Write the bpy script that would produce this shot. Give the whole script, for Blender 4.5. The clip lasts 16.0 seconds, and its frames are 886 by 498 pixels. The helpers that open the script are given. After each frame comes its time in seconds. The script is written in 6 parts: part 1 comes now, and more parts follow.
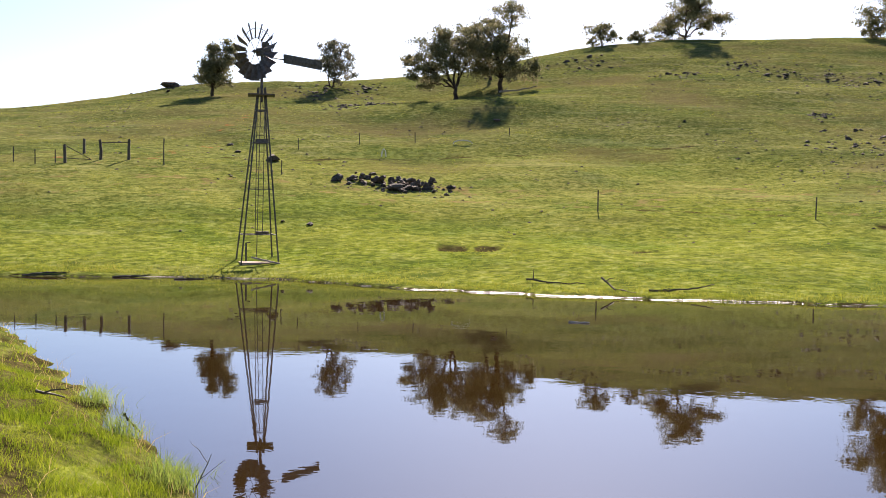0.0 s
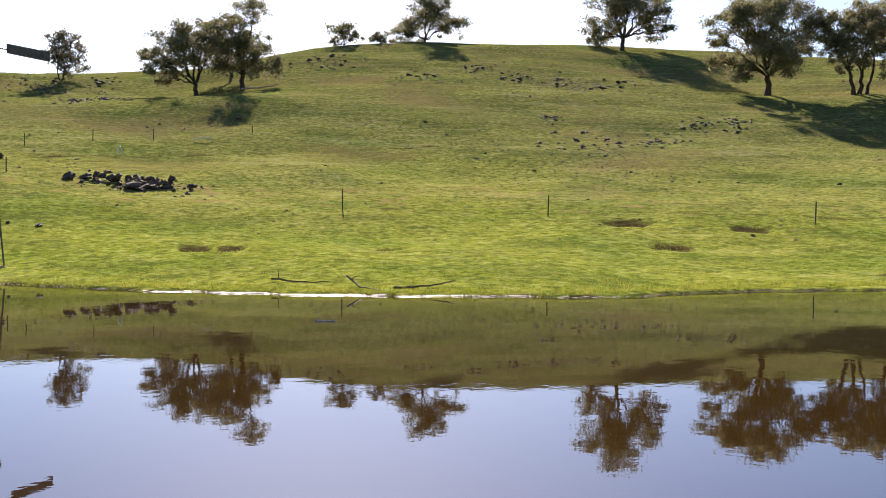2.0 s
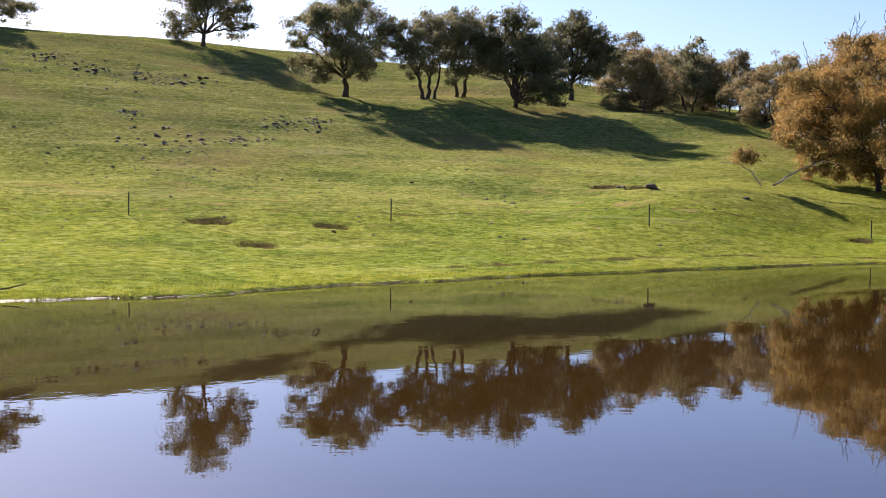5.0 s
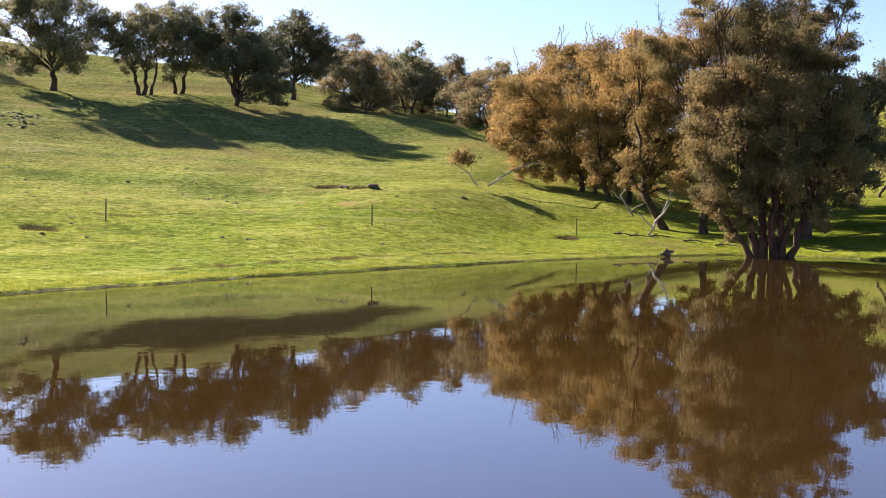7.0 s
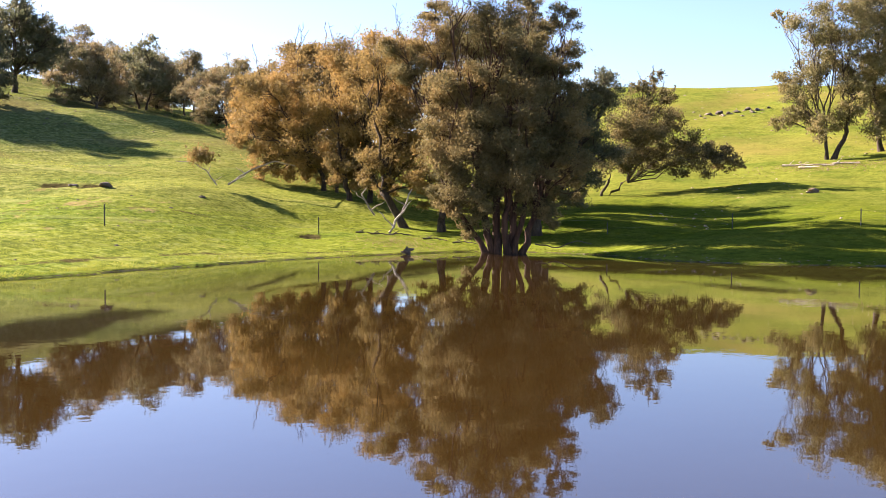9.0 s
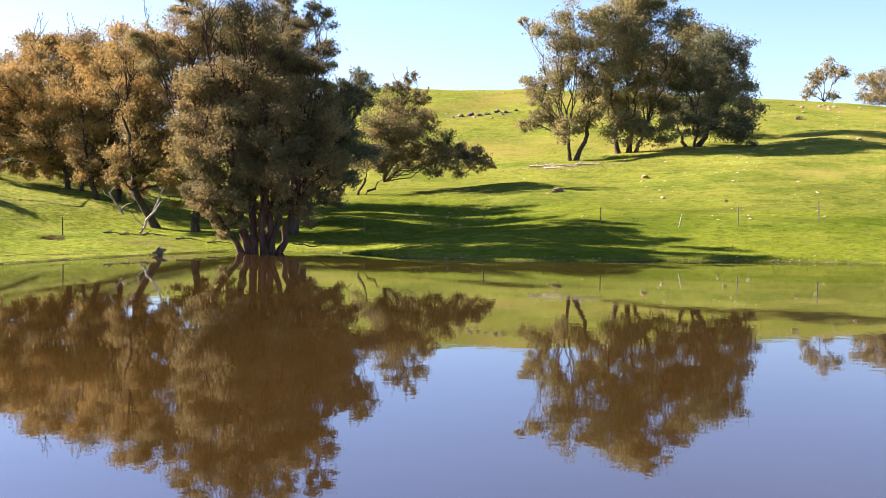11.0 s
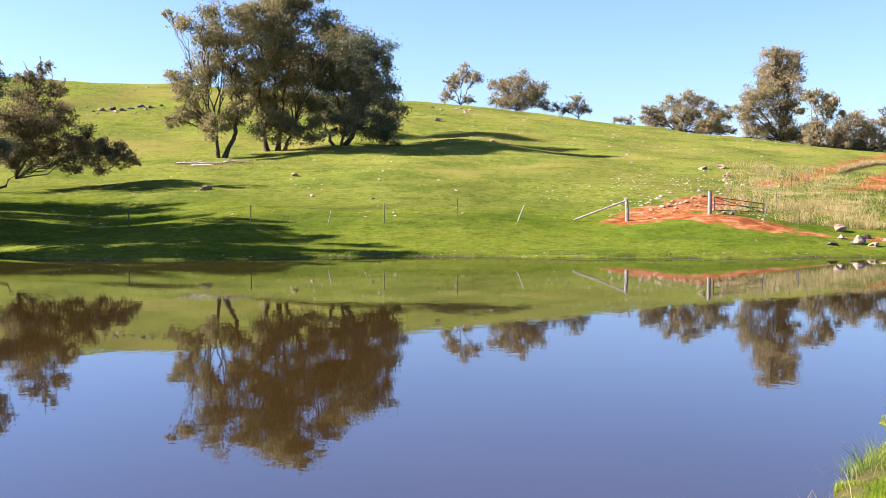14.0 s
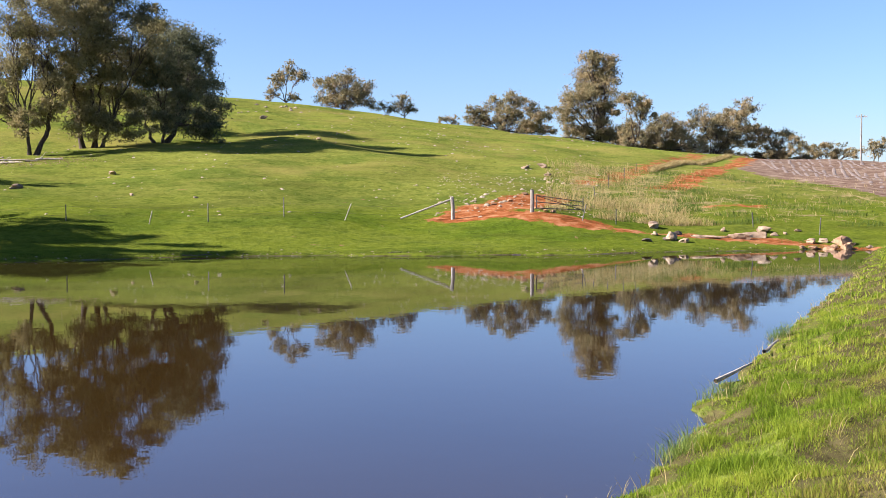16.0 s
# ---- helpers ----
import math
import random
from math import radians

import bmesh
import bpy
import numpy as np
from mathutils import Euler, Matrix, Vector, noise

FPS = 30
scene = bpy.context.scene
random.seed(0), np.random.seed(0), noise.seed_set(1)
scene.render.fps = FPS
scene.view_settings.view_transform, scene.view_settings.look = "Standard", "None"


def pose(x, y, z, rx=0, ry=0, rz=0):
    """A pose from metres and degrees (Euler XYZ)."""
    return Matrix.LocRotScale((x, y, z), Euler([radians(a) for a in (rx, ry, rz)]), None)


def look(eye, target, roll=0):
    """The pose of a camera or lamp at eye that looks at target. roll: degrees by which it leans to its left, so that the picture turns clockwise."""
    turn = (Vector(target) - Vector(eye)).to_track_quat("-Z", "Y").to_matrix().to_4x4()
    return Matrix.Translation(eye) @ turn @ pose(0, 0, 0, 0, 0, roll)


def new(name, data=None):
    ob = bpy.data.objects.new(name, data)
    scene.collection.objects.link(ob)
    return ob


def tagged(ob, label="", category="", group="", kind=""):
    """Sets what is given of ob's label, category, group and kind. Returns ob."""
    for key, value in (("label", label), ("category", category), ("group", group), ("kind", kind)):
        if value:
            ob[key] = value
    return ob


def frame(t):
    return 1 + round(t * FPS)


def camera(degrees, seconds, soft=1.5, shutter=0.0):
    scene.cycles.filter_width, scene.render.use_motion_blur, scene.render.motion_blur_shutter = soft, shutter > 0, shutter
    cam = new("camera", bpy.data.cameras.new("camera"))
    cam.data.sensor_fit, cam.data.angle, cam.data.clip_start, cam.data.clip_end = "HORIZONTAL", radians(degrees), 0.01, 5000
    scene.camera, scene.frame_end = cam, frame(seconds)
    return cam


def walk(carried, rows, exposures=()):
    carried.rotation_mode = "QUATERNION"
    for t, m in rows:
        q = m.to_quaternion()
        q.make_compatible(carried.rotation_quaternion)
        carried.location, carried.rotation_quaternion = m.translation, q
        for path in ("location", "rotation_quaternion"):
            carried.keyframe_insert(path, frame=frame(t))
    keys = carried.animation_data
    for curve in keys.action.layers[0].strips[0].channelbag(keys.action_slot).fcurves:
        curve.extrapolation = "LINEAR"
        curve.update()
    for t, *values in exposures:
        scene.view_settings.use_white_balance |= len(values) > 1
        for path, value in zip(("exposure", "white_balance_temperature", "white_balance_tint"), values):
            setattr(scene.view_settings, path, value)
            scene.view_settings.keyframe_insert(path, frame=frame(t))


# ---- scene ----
cam = camera(45.0, 16.0, soft=0.9)
PAN = [  # seconds, yaw, pitch, roll
    (0.0, -0.02, -2.72, 0.69),
    (0.5, -2.96, -2.70, 0.64),
    (1.0, -6.51, -2.68, 0.59),
    (1.5, -10.13, -2.66, 0.59),
    (2.0, -13.62, -2.64, 0.57),
    (2.5, -17.23, -2.63, 0.55),
    (3.0, -21.45, -2.61, 0.53),
    (5.5, -39.14, -2.52, 0.55),
    (6.0, -42.96, -2.47, 0.51),
    (6.5, -46.76, -2.45, 0.46),
    (7.0, -50.31, -2.44, 0.47),
    (7.5, -53.81, -2.42, 0.44),
    (8.0, -57.47, -2.42, 0.43),
    (8.5, -60.53, -2.41, 0.38),
    (9.0, -64.07, -2.40, 0.33),
    (11.5, -80.18, -2.40, 0.26),
    (12.0, -83.33, -2.42, 0.25),
    (12.5, -86.21, -2.42, 0.25),
    (13.0, -89.75, -2.42, 0.14),
    (13.5, -92.97, -2.43, 0.16),
    (14.0, -95.58, -2.44, 0.09),
    (14.5, -99.01, -2.46, 0.04),
    (15.0, -102.31, -2.47, 0.00),
    (15.5, -104.70, -2.49, -0.01),
    (16.0, -104.81, -2.51, -0.04),
]
EYE = 2.5  # the tripod stands on the dam wall, this high over the water
walk(cam, [(t, pose(0, 0, EYE, 90 + pitch, 0, yaw) @ pose(0, 0, 0, 0, 0, roll)) for t, yaw, pitch, roll in PAN],
     [(0.0, 1.8, 7250, 23), (3.0, 1.8, 7200, 24), (6.0, 2.02, 6950, 26), (9.0, 2.58, 7150, 26), (12.0, 2.62, 6800, 25), (14.0, 2.35, 6250, 25), (16.0, 1.95, 6150, 22)])

# ---- daylight ----
SUN_AZ, SUN_EL = 7.0, 29.5  # degrees clockwise from +y, degrees up
world = bpy.data.worlds.new("sky")
scene.world = world
world.use_nodes = True
sky = world.node_tree.nodes.new("ShaderNodeTexSky")
sky.sky_type, sky.sun_disc = "NISHITA", False
sky.sun_elevation, sky.sun_rotation = radians(SUN_EL), radians(SUN_AZ)
sky.air_density, sky.dust_density, sky.ozone_density = 1.0, 0.55, 6.0
back = world.node_tree.nodes["Background"]
back.inputs["Strength"].default_value = 0.05
world.node_tree.links.new(sky.outputs[0], back.inputs["Color"])
sun = new("sun", bpy.data.lights.new("sun", "SUN"))
sun.data.energy, sun.data.angle, sun.data.color = 5.0, radians(0.5), (1.0, 0.94, 0.84)
to_sun = Vector((math.sin(radians(SUN_AZ)) * math.cos(radians(SUN_EL)), math.cos(radians(SUN_AZ)) * math.cos(radians(SUN_EL)), math.sin(radians(SUN_EL))))
sun.matrix_world = look(to_sun * 300, (0, 0, 0))

# ---- materials ----
class Mat:
    """A node material with short-hands for its nodes."""

    def __init__(self, name):
        self.m = bpy.data.materials.new(name)
        self.m.use_nodes = True
        self.t = self.m.node_tree
        self.b = self.t.nodes["Principled BSDF"]
        self.co = self.t.nodes.new("ShaderNodeNewGeometry").outputs["Position"]

    def n(self, kind, **sets):
        node = self.t.nodes.new(kind)
        for key, value in sets.items():
            node.inputs[key.replace("_", " ")].default_value = value
        return node

    def link(self, a, b):
        self.t.links.new(a, b)

    def stretched(self, sx, sy, sz):
        v = self.n("ShaderNodeVectorMath")
        v.operation = "MULTIPLY"
        v.inputs[1].default_value = (sx, sy, sz)
        self.link(self.co, v.inputs[0])
        return v.outputs[0]

    def noise(self, scale, detail=4.0, rough=0.55, at=None):
        v = self.n("ShaderNodeTexNoise", Scale=scale, Detail=detail, Roughness=rough)
        self.link(at or self.co, v.inputs["Vector"])
        return v.outputs["Fac"]

    def ramp(self, fac, *stops):
        r = self.n("ShaderNodeValToRGB")
        e = r.color_ramp.elements
        while len(e) < len(stops):
            e.new(0.5)
        for el, (p, c) in zip(e, stops):
            el.position, el.color = p, (*c, 1) if len(c) == 3 else c
        self.link(fac, r.inputs[0])
        return r.outputs[0]

    def mix(self, fac, a, b, mode="MIX"):
        x = self.n("ShaderNodeMix")
        x.data_type, x.blend_type = "RGBA", mode
        for s, v in ((0, fac), (6, a), (7, b)):
            if hasattr(v, "links"):
                self.link(v, x.inputs[s])
            else:
                x.inputs[s].default_value = v if s == 0 else (*v, 1)
        return x.outputs[2]

    def math(self, op, a, b=0.0, clamp=False):
        x = self.n("ShaderNodeMath")
        x.operation, x.use_clamp = op, clamp
        for s, v in ((0, a), (1, b)):
            if hasattr(v, "links"):
                self.link(v, x.inputs[s])
            else:
                x.inputs[s].default_value = v
        return x.outputs[0]

    def bump(self, height, strength, distance):
        x = self.n("ShaderNodeBump", Strength=strength, Distance=distance)
        self.link(height, x.inputs["Height"])
        self.link(x.outputs[0], self.b.inputs["Normal"])

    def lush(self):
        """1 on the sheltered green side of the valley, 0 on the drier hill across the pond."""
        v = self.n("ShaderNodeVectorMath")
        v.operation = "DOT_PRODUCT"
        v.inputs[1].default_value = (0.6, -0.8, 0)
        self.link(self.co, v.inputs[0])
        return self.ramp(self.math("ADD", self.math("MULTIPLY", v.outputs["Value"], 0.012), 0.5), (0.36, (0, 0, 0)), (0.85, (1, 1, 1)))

    def island(self):
        return self.n("ShaderNodeNewGeometry").outputs["Random Per Island"]

    def each(self):
        return self.n("ShaderNodeObjectInfo").outputs["Random"]

    def done(self, colour, rough=0.8, metal=0.0, spec=0.3):
        if hasattr(colour, "links"):
            self.link(colour, self.b.inputs["Base Color"])
        else:
            self.b.inputs["Base Color"].default_value = (*colour, 1)
        self.b.inputs["Roughness"].default_value = rough
        self.b.inputs["Metallic"].default_value = metal
        self.b.inputs["Specular IOR Level"].default_value = spec
        return self.m


def grass_ground():
    """Pasture, with bare red earth, ploughed soil, dry grass and wet mud where the land has them."""
    k = Mat("pasture grass")
    big = k.noise(0.03, 3)
    mid = k.noise(0.4, 6, 0.68)
    clump = k.noise(1.0, 7, 0.72)
    fine = k.noise(5.0, 2, 0.6, k.stretched(1, 1, 0.5))
    c = k.ramp(big, (0.35, (0.165, 0.195, 0.028)), (0.48, (0.245, 0.262, 0.032)), (0.56, (0.23, 0.21, 0.045)), (0.68, (0.275, 0.265, 0.05)))
    c2 = k.ramp(mid, (0.3, (0.11, 0.135, 0.022)), (0.47, (0.235, 0.262, 0.030)), (0.6, (0.265, 0.27, 0.045)), (0.75, (0.36, 0.32, 0.11)))
    c = k.mix(0.5, c, c2)
    # bright flats by the water, paler grazed slope, dull tops
    sep_z = k.n("ShaderNodeSeparateXYZ")
    k.link(k.co, sep_z.inputs[0])
    up = k.math("ADD", k.math("MULTIPLY", sep_z.outputs[2], 0.06), k.math("MULTIPLY", k.math("SUBTRACT", k.noise(0.06, 4, 0.6), 0.5), 0.35))
    belt = k.ramp(up, (0.02, (0.23, 0.275, 0.022)), (0.10, (0.24, 0.265, 0.03)), (0.17, (0.31, 0.29, 0.075)), (0.30, (0.25, 0.24, 0.055)), (0.5, (0.16, 0.165, 0.038)), (0.85, (0.185, 0.175, 0.042)))
    c = k.mix(0.5, c, belt)
    c = k.mix(k.ramp(clump, (0.5, (0, 0, 0)), (0.66, (0.65, 0.85, 0.85))), c, (0.085, 0.12, 0.02))
    tuft = k.noise(2.4, 6, 0.74)
    rough = k.math("SUBTRACT", 1.0, k.math("MULTIPLY", k.lush(), 0.6))
    c = k.mix(k.math("MULTIPLY", rough, k.ramp(tuft, (0.5, (0, 0, 0)), (0.60, (0.85, 0.85, 0.85)))), c, (0.075, 0.10, 0.018))
    c = k.mix(k.math("MULTIPLY", rough, k.ramp(tuft, (0.40, (0.7, 0.7, 0.7)), (0.48, (0, 0, 0)))), c, (0.34, 0.36, 0.09))
    c = k.mix(k.math("MULTIPLY", rough, k.ramp(fine, (0.42, (0, 0, 0)), (0.66, (0.6, 0.6, 0.6)))), c, (0.07, 0.10, 0.016))
    streak = k.noise(0.5, 5, 0.65, k.stretched(0.28, 0.28, 5.0))
    c = k.mix(k.ramp(streak, (0.52, (0, 0, 0)), (0.68, (0.5, 0.5, 0.5))), c, (0.10, 0.11, 0.025))
    c = k.mix(k.math("MULTIPLY", k.ramp(streak, (0.32, (0.4, 0.4, 0.4)), (0.44, (0, 0, 0))), k.math("SUBTRACT", 1.0, k.math("MULTIPLY", k.lush(), 0.75))), c, (0.37, 0.35, 0.11))
    thin = k.noise(1.7, 4, 0.7, k.stretched(0.22, 0.22, 7.0))
    c = k.mix(k.math("MULTIPLY", k.ramp(thin, (0.54, (0, 0, 0)), (0.68, (0.45, 0.45, 0.45))), k.math("SUBTRACT", 1.0, k.math("MULTIPLY", k.lush(), 0.8))), c, (0.075, 0.09, 0.02))
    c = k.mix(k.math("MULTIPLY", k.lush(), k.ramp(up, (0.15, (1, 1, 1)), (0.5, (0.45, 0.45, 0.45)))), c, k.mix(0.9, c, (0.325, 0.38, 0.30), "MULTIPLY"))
    # thicker, greener grass in patches
    lusher = k.ramp(k.noise(0.14, 4, 0.6), (0.5, (0, 0, 0)), (0.6, (0.7, 0.7, 0.7)))
    c = k.mix(lusher, c, k.mix(1.0, c, (0.62, 0.76, 0.7), "MULTIPLY"))
    # worn brownish ground in broad patches
    bare = k.math("MULTIPLY", k.ramp(k.noise(0.075, 5, 0.62), (0.5, (0, 0, 0)), (0.66, (0.6, 0.6, 0.6))), k.ramp(up, (0.12, (0, 0, 0)), (0.3, (1, 1, 1))))
    c = k.mix(bare, c, (0.18, 0.145, 0.042))
    # the hill across the pond is poorer towards its top, greyed by painted haze
    poor_haze = k.math("MULTIPLY", k.math("SUBTRACT", 1.0, k.lush()), k.ramp(k.math("ADD", up, k.math("MULTIPLY", k.math("SUBTRACT", k.noise(0.045, 5, 0.7), 0.5), 0.8)), (0.2, (0, 0, 0)), (0.42, (0.8, 0.8, 0.8))))
    c = k.mix(poor_haze, c, k.mix(1.0, c, (0.90, 0.86, 1.2), "MULTIPLY"))
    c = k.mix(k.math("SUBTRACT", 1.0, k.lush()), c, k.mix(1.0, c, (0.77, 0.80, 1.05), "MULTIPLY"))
    zone = k.n("ShaderNodeVertexColor")
    zone.layer_name = "zone"
    sep = k.n("ShaderNodeSeparateColor")
    k.link(zone.outputs[0], sep.inputs[0])
    edge = k.math("MULTIPLY", k.math("SUBTRACT", k.noise(0.55, 6, 0.75), 0.5), 2.4)

    def worn(mask, lo=0.42, hi=0.58):
        return k.ramp(k.math("ADD", mask, edge), (lo, (0, 0, 0)), (hi, (1, 1, 1)))

    dry = k.ramp(k.noise(2.0, 4), (0.3, (0.11, 0.095, 0.034)), (0.7, (0.24, 0.195, 0.085)))
    c = k.mix(worn(k.math("MULTIPLY", zone.outputs["Alpha"], 0.85)), c, dry)
    soil = k.ramp(k.noise(0.9, 4, 0.6), (0.3, (0.075, 0.046, 0.032)), (0.5, (0.14, 0.096, 0.068)), (0.7, (0.22, 0.17, 0.12)))
    c = k.mix(worn(sep.outputs[1]), c, soil)
    red = k.ramp(k.noise(1.1, 5, 0.65), (0.3, (0.075, 0.026, 0.01)), (0.5, (0.20, 0.066, 0.022)), (0.68, (0.30, 0.15, 0.07)))
    c = k.mix(worn(sep.outputs[0]), c, red)
    mud = k.ramp(k.noise(3.0, 4), (0.3, (0.032, 0.028, 0.011)), (0.7, (0.085, 0.072, 0.03)))
    wet = worn(sep.outputs[2], 0.4, 0.75)
    c = k.mix(wet, c, mud)
    k.bump(k.math("ADD", tuft, fine), 0.5, 0.10)
    m = k.done(c, 0.9, spec=0.0)
    k.link(k.ramp(wet, (0.2, (0.9, 0.9, 0.9)), (0.9, (0.5, 0.5, 0.5))), k.b.inputs["Roughness"])
    k.link(k.math("MULTIPLY", k.ramp(sep.outputs[2], (0.73, (0, 0, 0)), (0.84, (1, 1, 1))), k.ramp(sep_z.outputs[2], (0.1, (0.09, 0.09, 0.09)), (0.25, (0, 0, 0)))), k.b.inputs["Specular IOR Level"])
    return m


def leaf_material(name, dark, light, odd):
    k = Mat(name)
    r = k.math("ADD", 0.12, k.math("ADD", k.math("MULTIPLY", k.island(), 0.4), k.math("MULTIPLY", k.ramp(k.noise(1.4, 2), (0.38, (0, 0, 0)), (0.62, (1, 1, 1))), 0.48)))
    patch = k.noise(0.45, 3, 0.6)
    wide = k.noise(0.16, 2)
    c = k.mix(r, dark, light)
    c = k.mix(k.ramp(patch, (0.42, (0, 0, 0)), (0.62, (1, 1, 1))), c, k.mix(r, light, odd))
    c = k.mix(k.ramp(wide, (0.45, (0, 0, 0)), (0.62, (0.55, 0.55, 0.55))), c, k.mix(r, dark, tuple(0.45 * a + 0.55 * b for a, b in zip(dark, light))))
    k.done(c, 0.65, spec=0.06)
    tr = k.n("ShaderNodeBsdfTranslucent")
    k.link(c, tr.inputs["Color"])
    mx = k.n("ShaderNodeMixShader", Fac=0.36)
    out = k.t.nodes["Material Output"]
    k.link(k.b.outputs[0], mx.inputs[1])
    k.link(tr.outputs[0], mx.inputs[2])
    k.link(mx.outputs[0], out.inputs["Surface"])
    return k.m


def bark_material(name, dark, light):
    k = Mat(name)
    s = k.noise(3.0, 5, 0.65, k.stretched(2.2, 2.2, 0.35))
    p = k.noise(0.9, 3)
    c = k.mix(k.ramp(s, (0.35, (0, 0, 0)), (0.65, (1, 1, 1))), dark, light)
    c = k.mix(k.ramp(p, (0.45, (0, 0, 0)), (0.7, (0.6, 0.6, 0.6))), c, dark)
    k.bump(s, 0.8, 0.06)
    return k.done(c, 0.9, spec=0.2)


def water_material():
    k = Mat("muddy pond water")
    murk = k.noise(0.08, 3)
    c = k.ramp(murk, (0.35, (0.021, 0.0115, 0.003)), (0.65, (0.029, 0.016, 0.004)))
    rip = k.noise(2.2, 3, 0.55, k.stretched(1.0, 1.0, 1))
    swell = k.noise(0.35, 2, 0.5)
    k.bump(k.math("ADD", rip, k.math("MULTIPLY", swell, 1.5)), 0.021, 0.05)
    m = k.done(c, 0.6, spec=0.0)
    # murk below, a mirror on top by Fresnel
    # sky blue is put into the mirror's tint; IOR above water's brightens the reflection
    gl = k.n("ShaderNodeBsdfGlossy", Color=(0.84, 0.905, 1.0, 1), Roughness=0.015)
    fr = k.n("ShaderNodeFresnel", IOR=2.2)
    normal = k.b.inputs["Normal"].links[0].from_socket
    k.link(normal, gl.inputs["Normal"])
    k.link(normal, fr.inputs["Normal"])
    mx = k.n("ShaderNodeMixShader")
    k.link(fr.outputs[0], mx.inputs[0])
    k.link(k.b.outputs[0], mx.inputs[1])
    k.link(gl.outputs[0], mx.inputs[2])
    k.link(mx.outputs[0], k.t.nodes["Material Output"].inputs["Surface"])
    return m


def blade_material(name, dark, light, tip, green=True):
    k = Mat(name)
    r = k.island()
    patch = k.noise(0.9, 4, 0.65)
    c = k.mix(k.ramp(patch, (0.4, (0, 0, 0)), (0.62, (1, 1, 1))), k.mix(r, dark, light), k.mix(r, light, tip))
    if green:
        c = k.mix(k.lush(), c, k.mix(0.9, c, (0.325, 0.38, 0.30), "MULTIPLY"))
    k.done(c, 0.6, spec=0.08)
    tr = k.n("ShaderNodeBsdfTranslucent")
    k.link(c, tr.inputs["Color"])
    mx = k.n("ShaderNodeMixShader", Fac=0.42)
    k.link(k.b.outputs[0], mx.inputs[1])
    k.link(tr.outputs[0], mx.inputs[2])
    k.link(mx.outputs[0], k.t.nodes["Material Output"].inputs["Surface"])
    return k.m


def plain(name, dark, light, scale, rough, metal=0.0, bump=0.4, depth=0.02, grain=(1, 1, 1), spec=0.3):
    """A worn surface between two colours."""
    k = Mat(name)
    s = k.noise(scale, 5, 0.65, k.stretched(*grain))
    p = k.noise(scale * 0.17, 3)
    c = k.mix(k.ramp(k.math("ADD", k.math("MULTIPLY", s, 0.7), k.math("MULTIPLY", p, 0.3)), (0.36, (0, 0, 0)), (0.62, (1, 1, 1))), dark, light)
    c = k.mix(k.math("MULTIPLY", k.each(), 0.35), c, dark)
    k.bump(s, bump, depth)
    return k.done(c, rough, metal, spec)


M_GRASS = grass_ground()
M_BLADE = blade_material("bank grass blades", (0.055, 0.10, 0.006), (0.18, 0.25, 0.015), (0.27, 0.285, 0.035), False)
M_TUFT = blade_material("pasture tufts", (0.105, 0.14, 0.018), (0.23, 0.26, 0.03), (0.31, 0.29, 0.07))
M_TRAMPLED = blade_material("trampled dam grass", (0.085, 0.095, 0.014), (0.185, 0.195, 0.03), (0.26, 0.20, 0.06), False)
M_STRAW = blade_material("dry straw grass", (0.18, 0.135, 0.048), (0.36, 0.28, 0.115), (0.46, 0.37, 0.17), False)
M_WEED = blade_material("green weeds", (0.10, 0.16, 0.03), (0.20, 0.28, 0.05), (0.28, 0.32, 0.08))
M_ROCK = plain("dark lichened rock", (0.03, 0.024, 0.018), (0.135, 0.105, 0.08), 4.0, 0.9, bump=0.8, depth=0.08)
M_STONE = plain("pale weathered stone", (0.10, 0.062, 0.036), (0.36, 0.265, 0.165), 3.0, 0.9, bump=0.6, depth=0.06)
M_OCHRE = plain("ochre stone", (0.13, 0.065, 0.032), (0.36, 0.225, 0.12), 3.0, 0.9, bump=0.6, depth=0.06)
M_STEEL = plain("weathered galvanised steel", (0.05, 0.045, 0.04), (0.15, 0.14, 0.13), 9.0, 0.6, 0.6, 0.2, 0.004)
M_POST = plain("grey weathered post timber", (0.13, 0.11, 0.09), (0.36, 0.33, 0.28), 6.0, 0.9, bump=0.6, depth=0.02, grain=(3, 3, 0.4))
M_DARKPOST = plain("dark weathered fence timber", (0.05, 0.042, 0.035), (0.15, 0.13, 0.11), 6.0, 0.9, bump=0.6, depth=0.02, grain=(3, 3, 0.4))
M_LOG = plain("bleached dead wood", (0.20, 0.16, 0.12), (0.48, 0.42, 0.35), 5.0, 0.9, bump=0.6, depth=0.02)
M_DEAD = plain("dark wet dead wood", (0.035, 0.026, 0.02), (0.12, 0.095, 0.07), 5.0, 0.7, bump=0.6, depth=0.02)
M_SLAB = plain("pinkish concrete", (0.28, 0.2, 0.16), (0.5, 0.4, 0.34), 5.0, 0.9)
M_WATER = water_material()
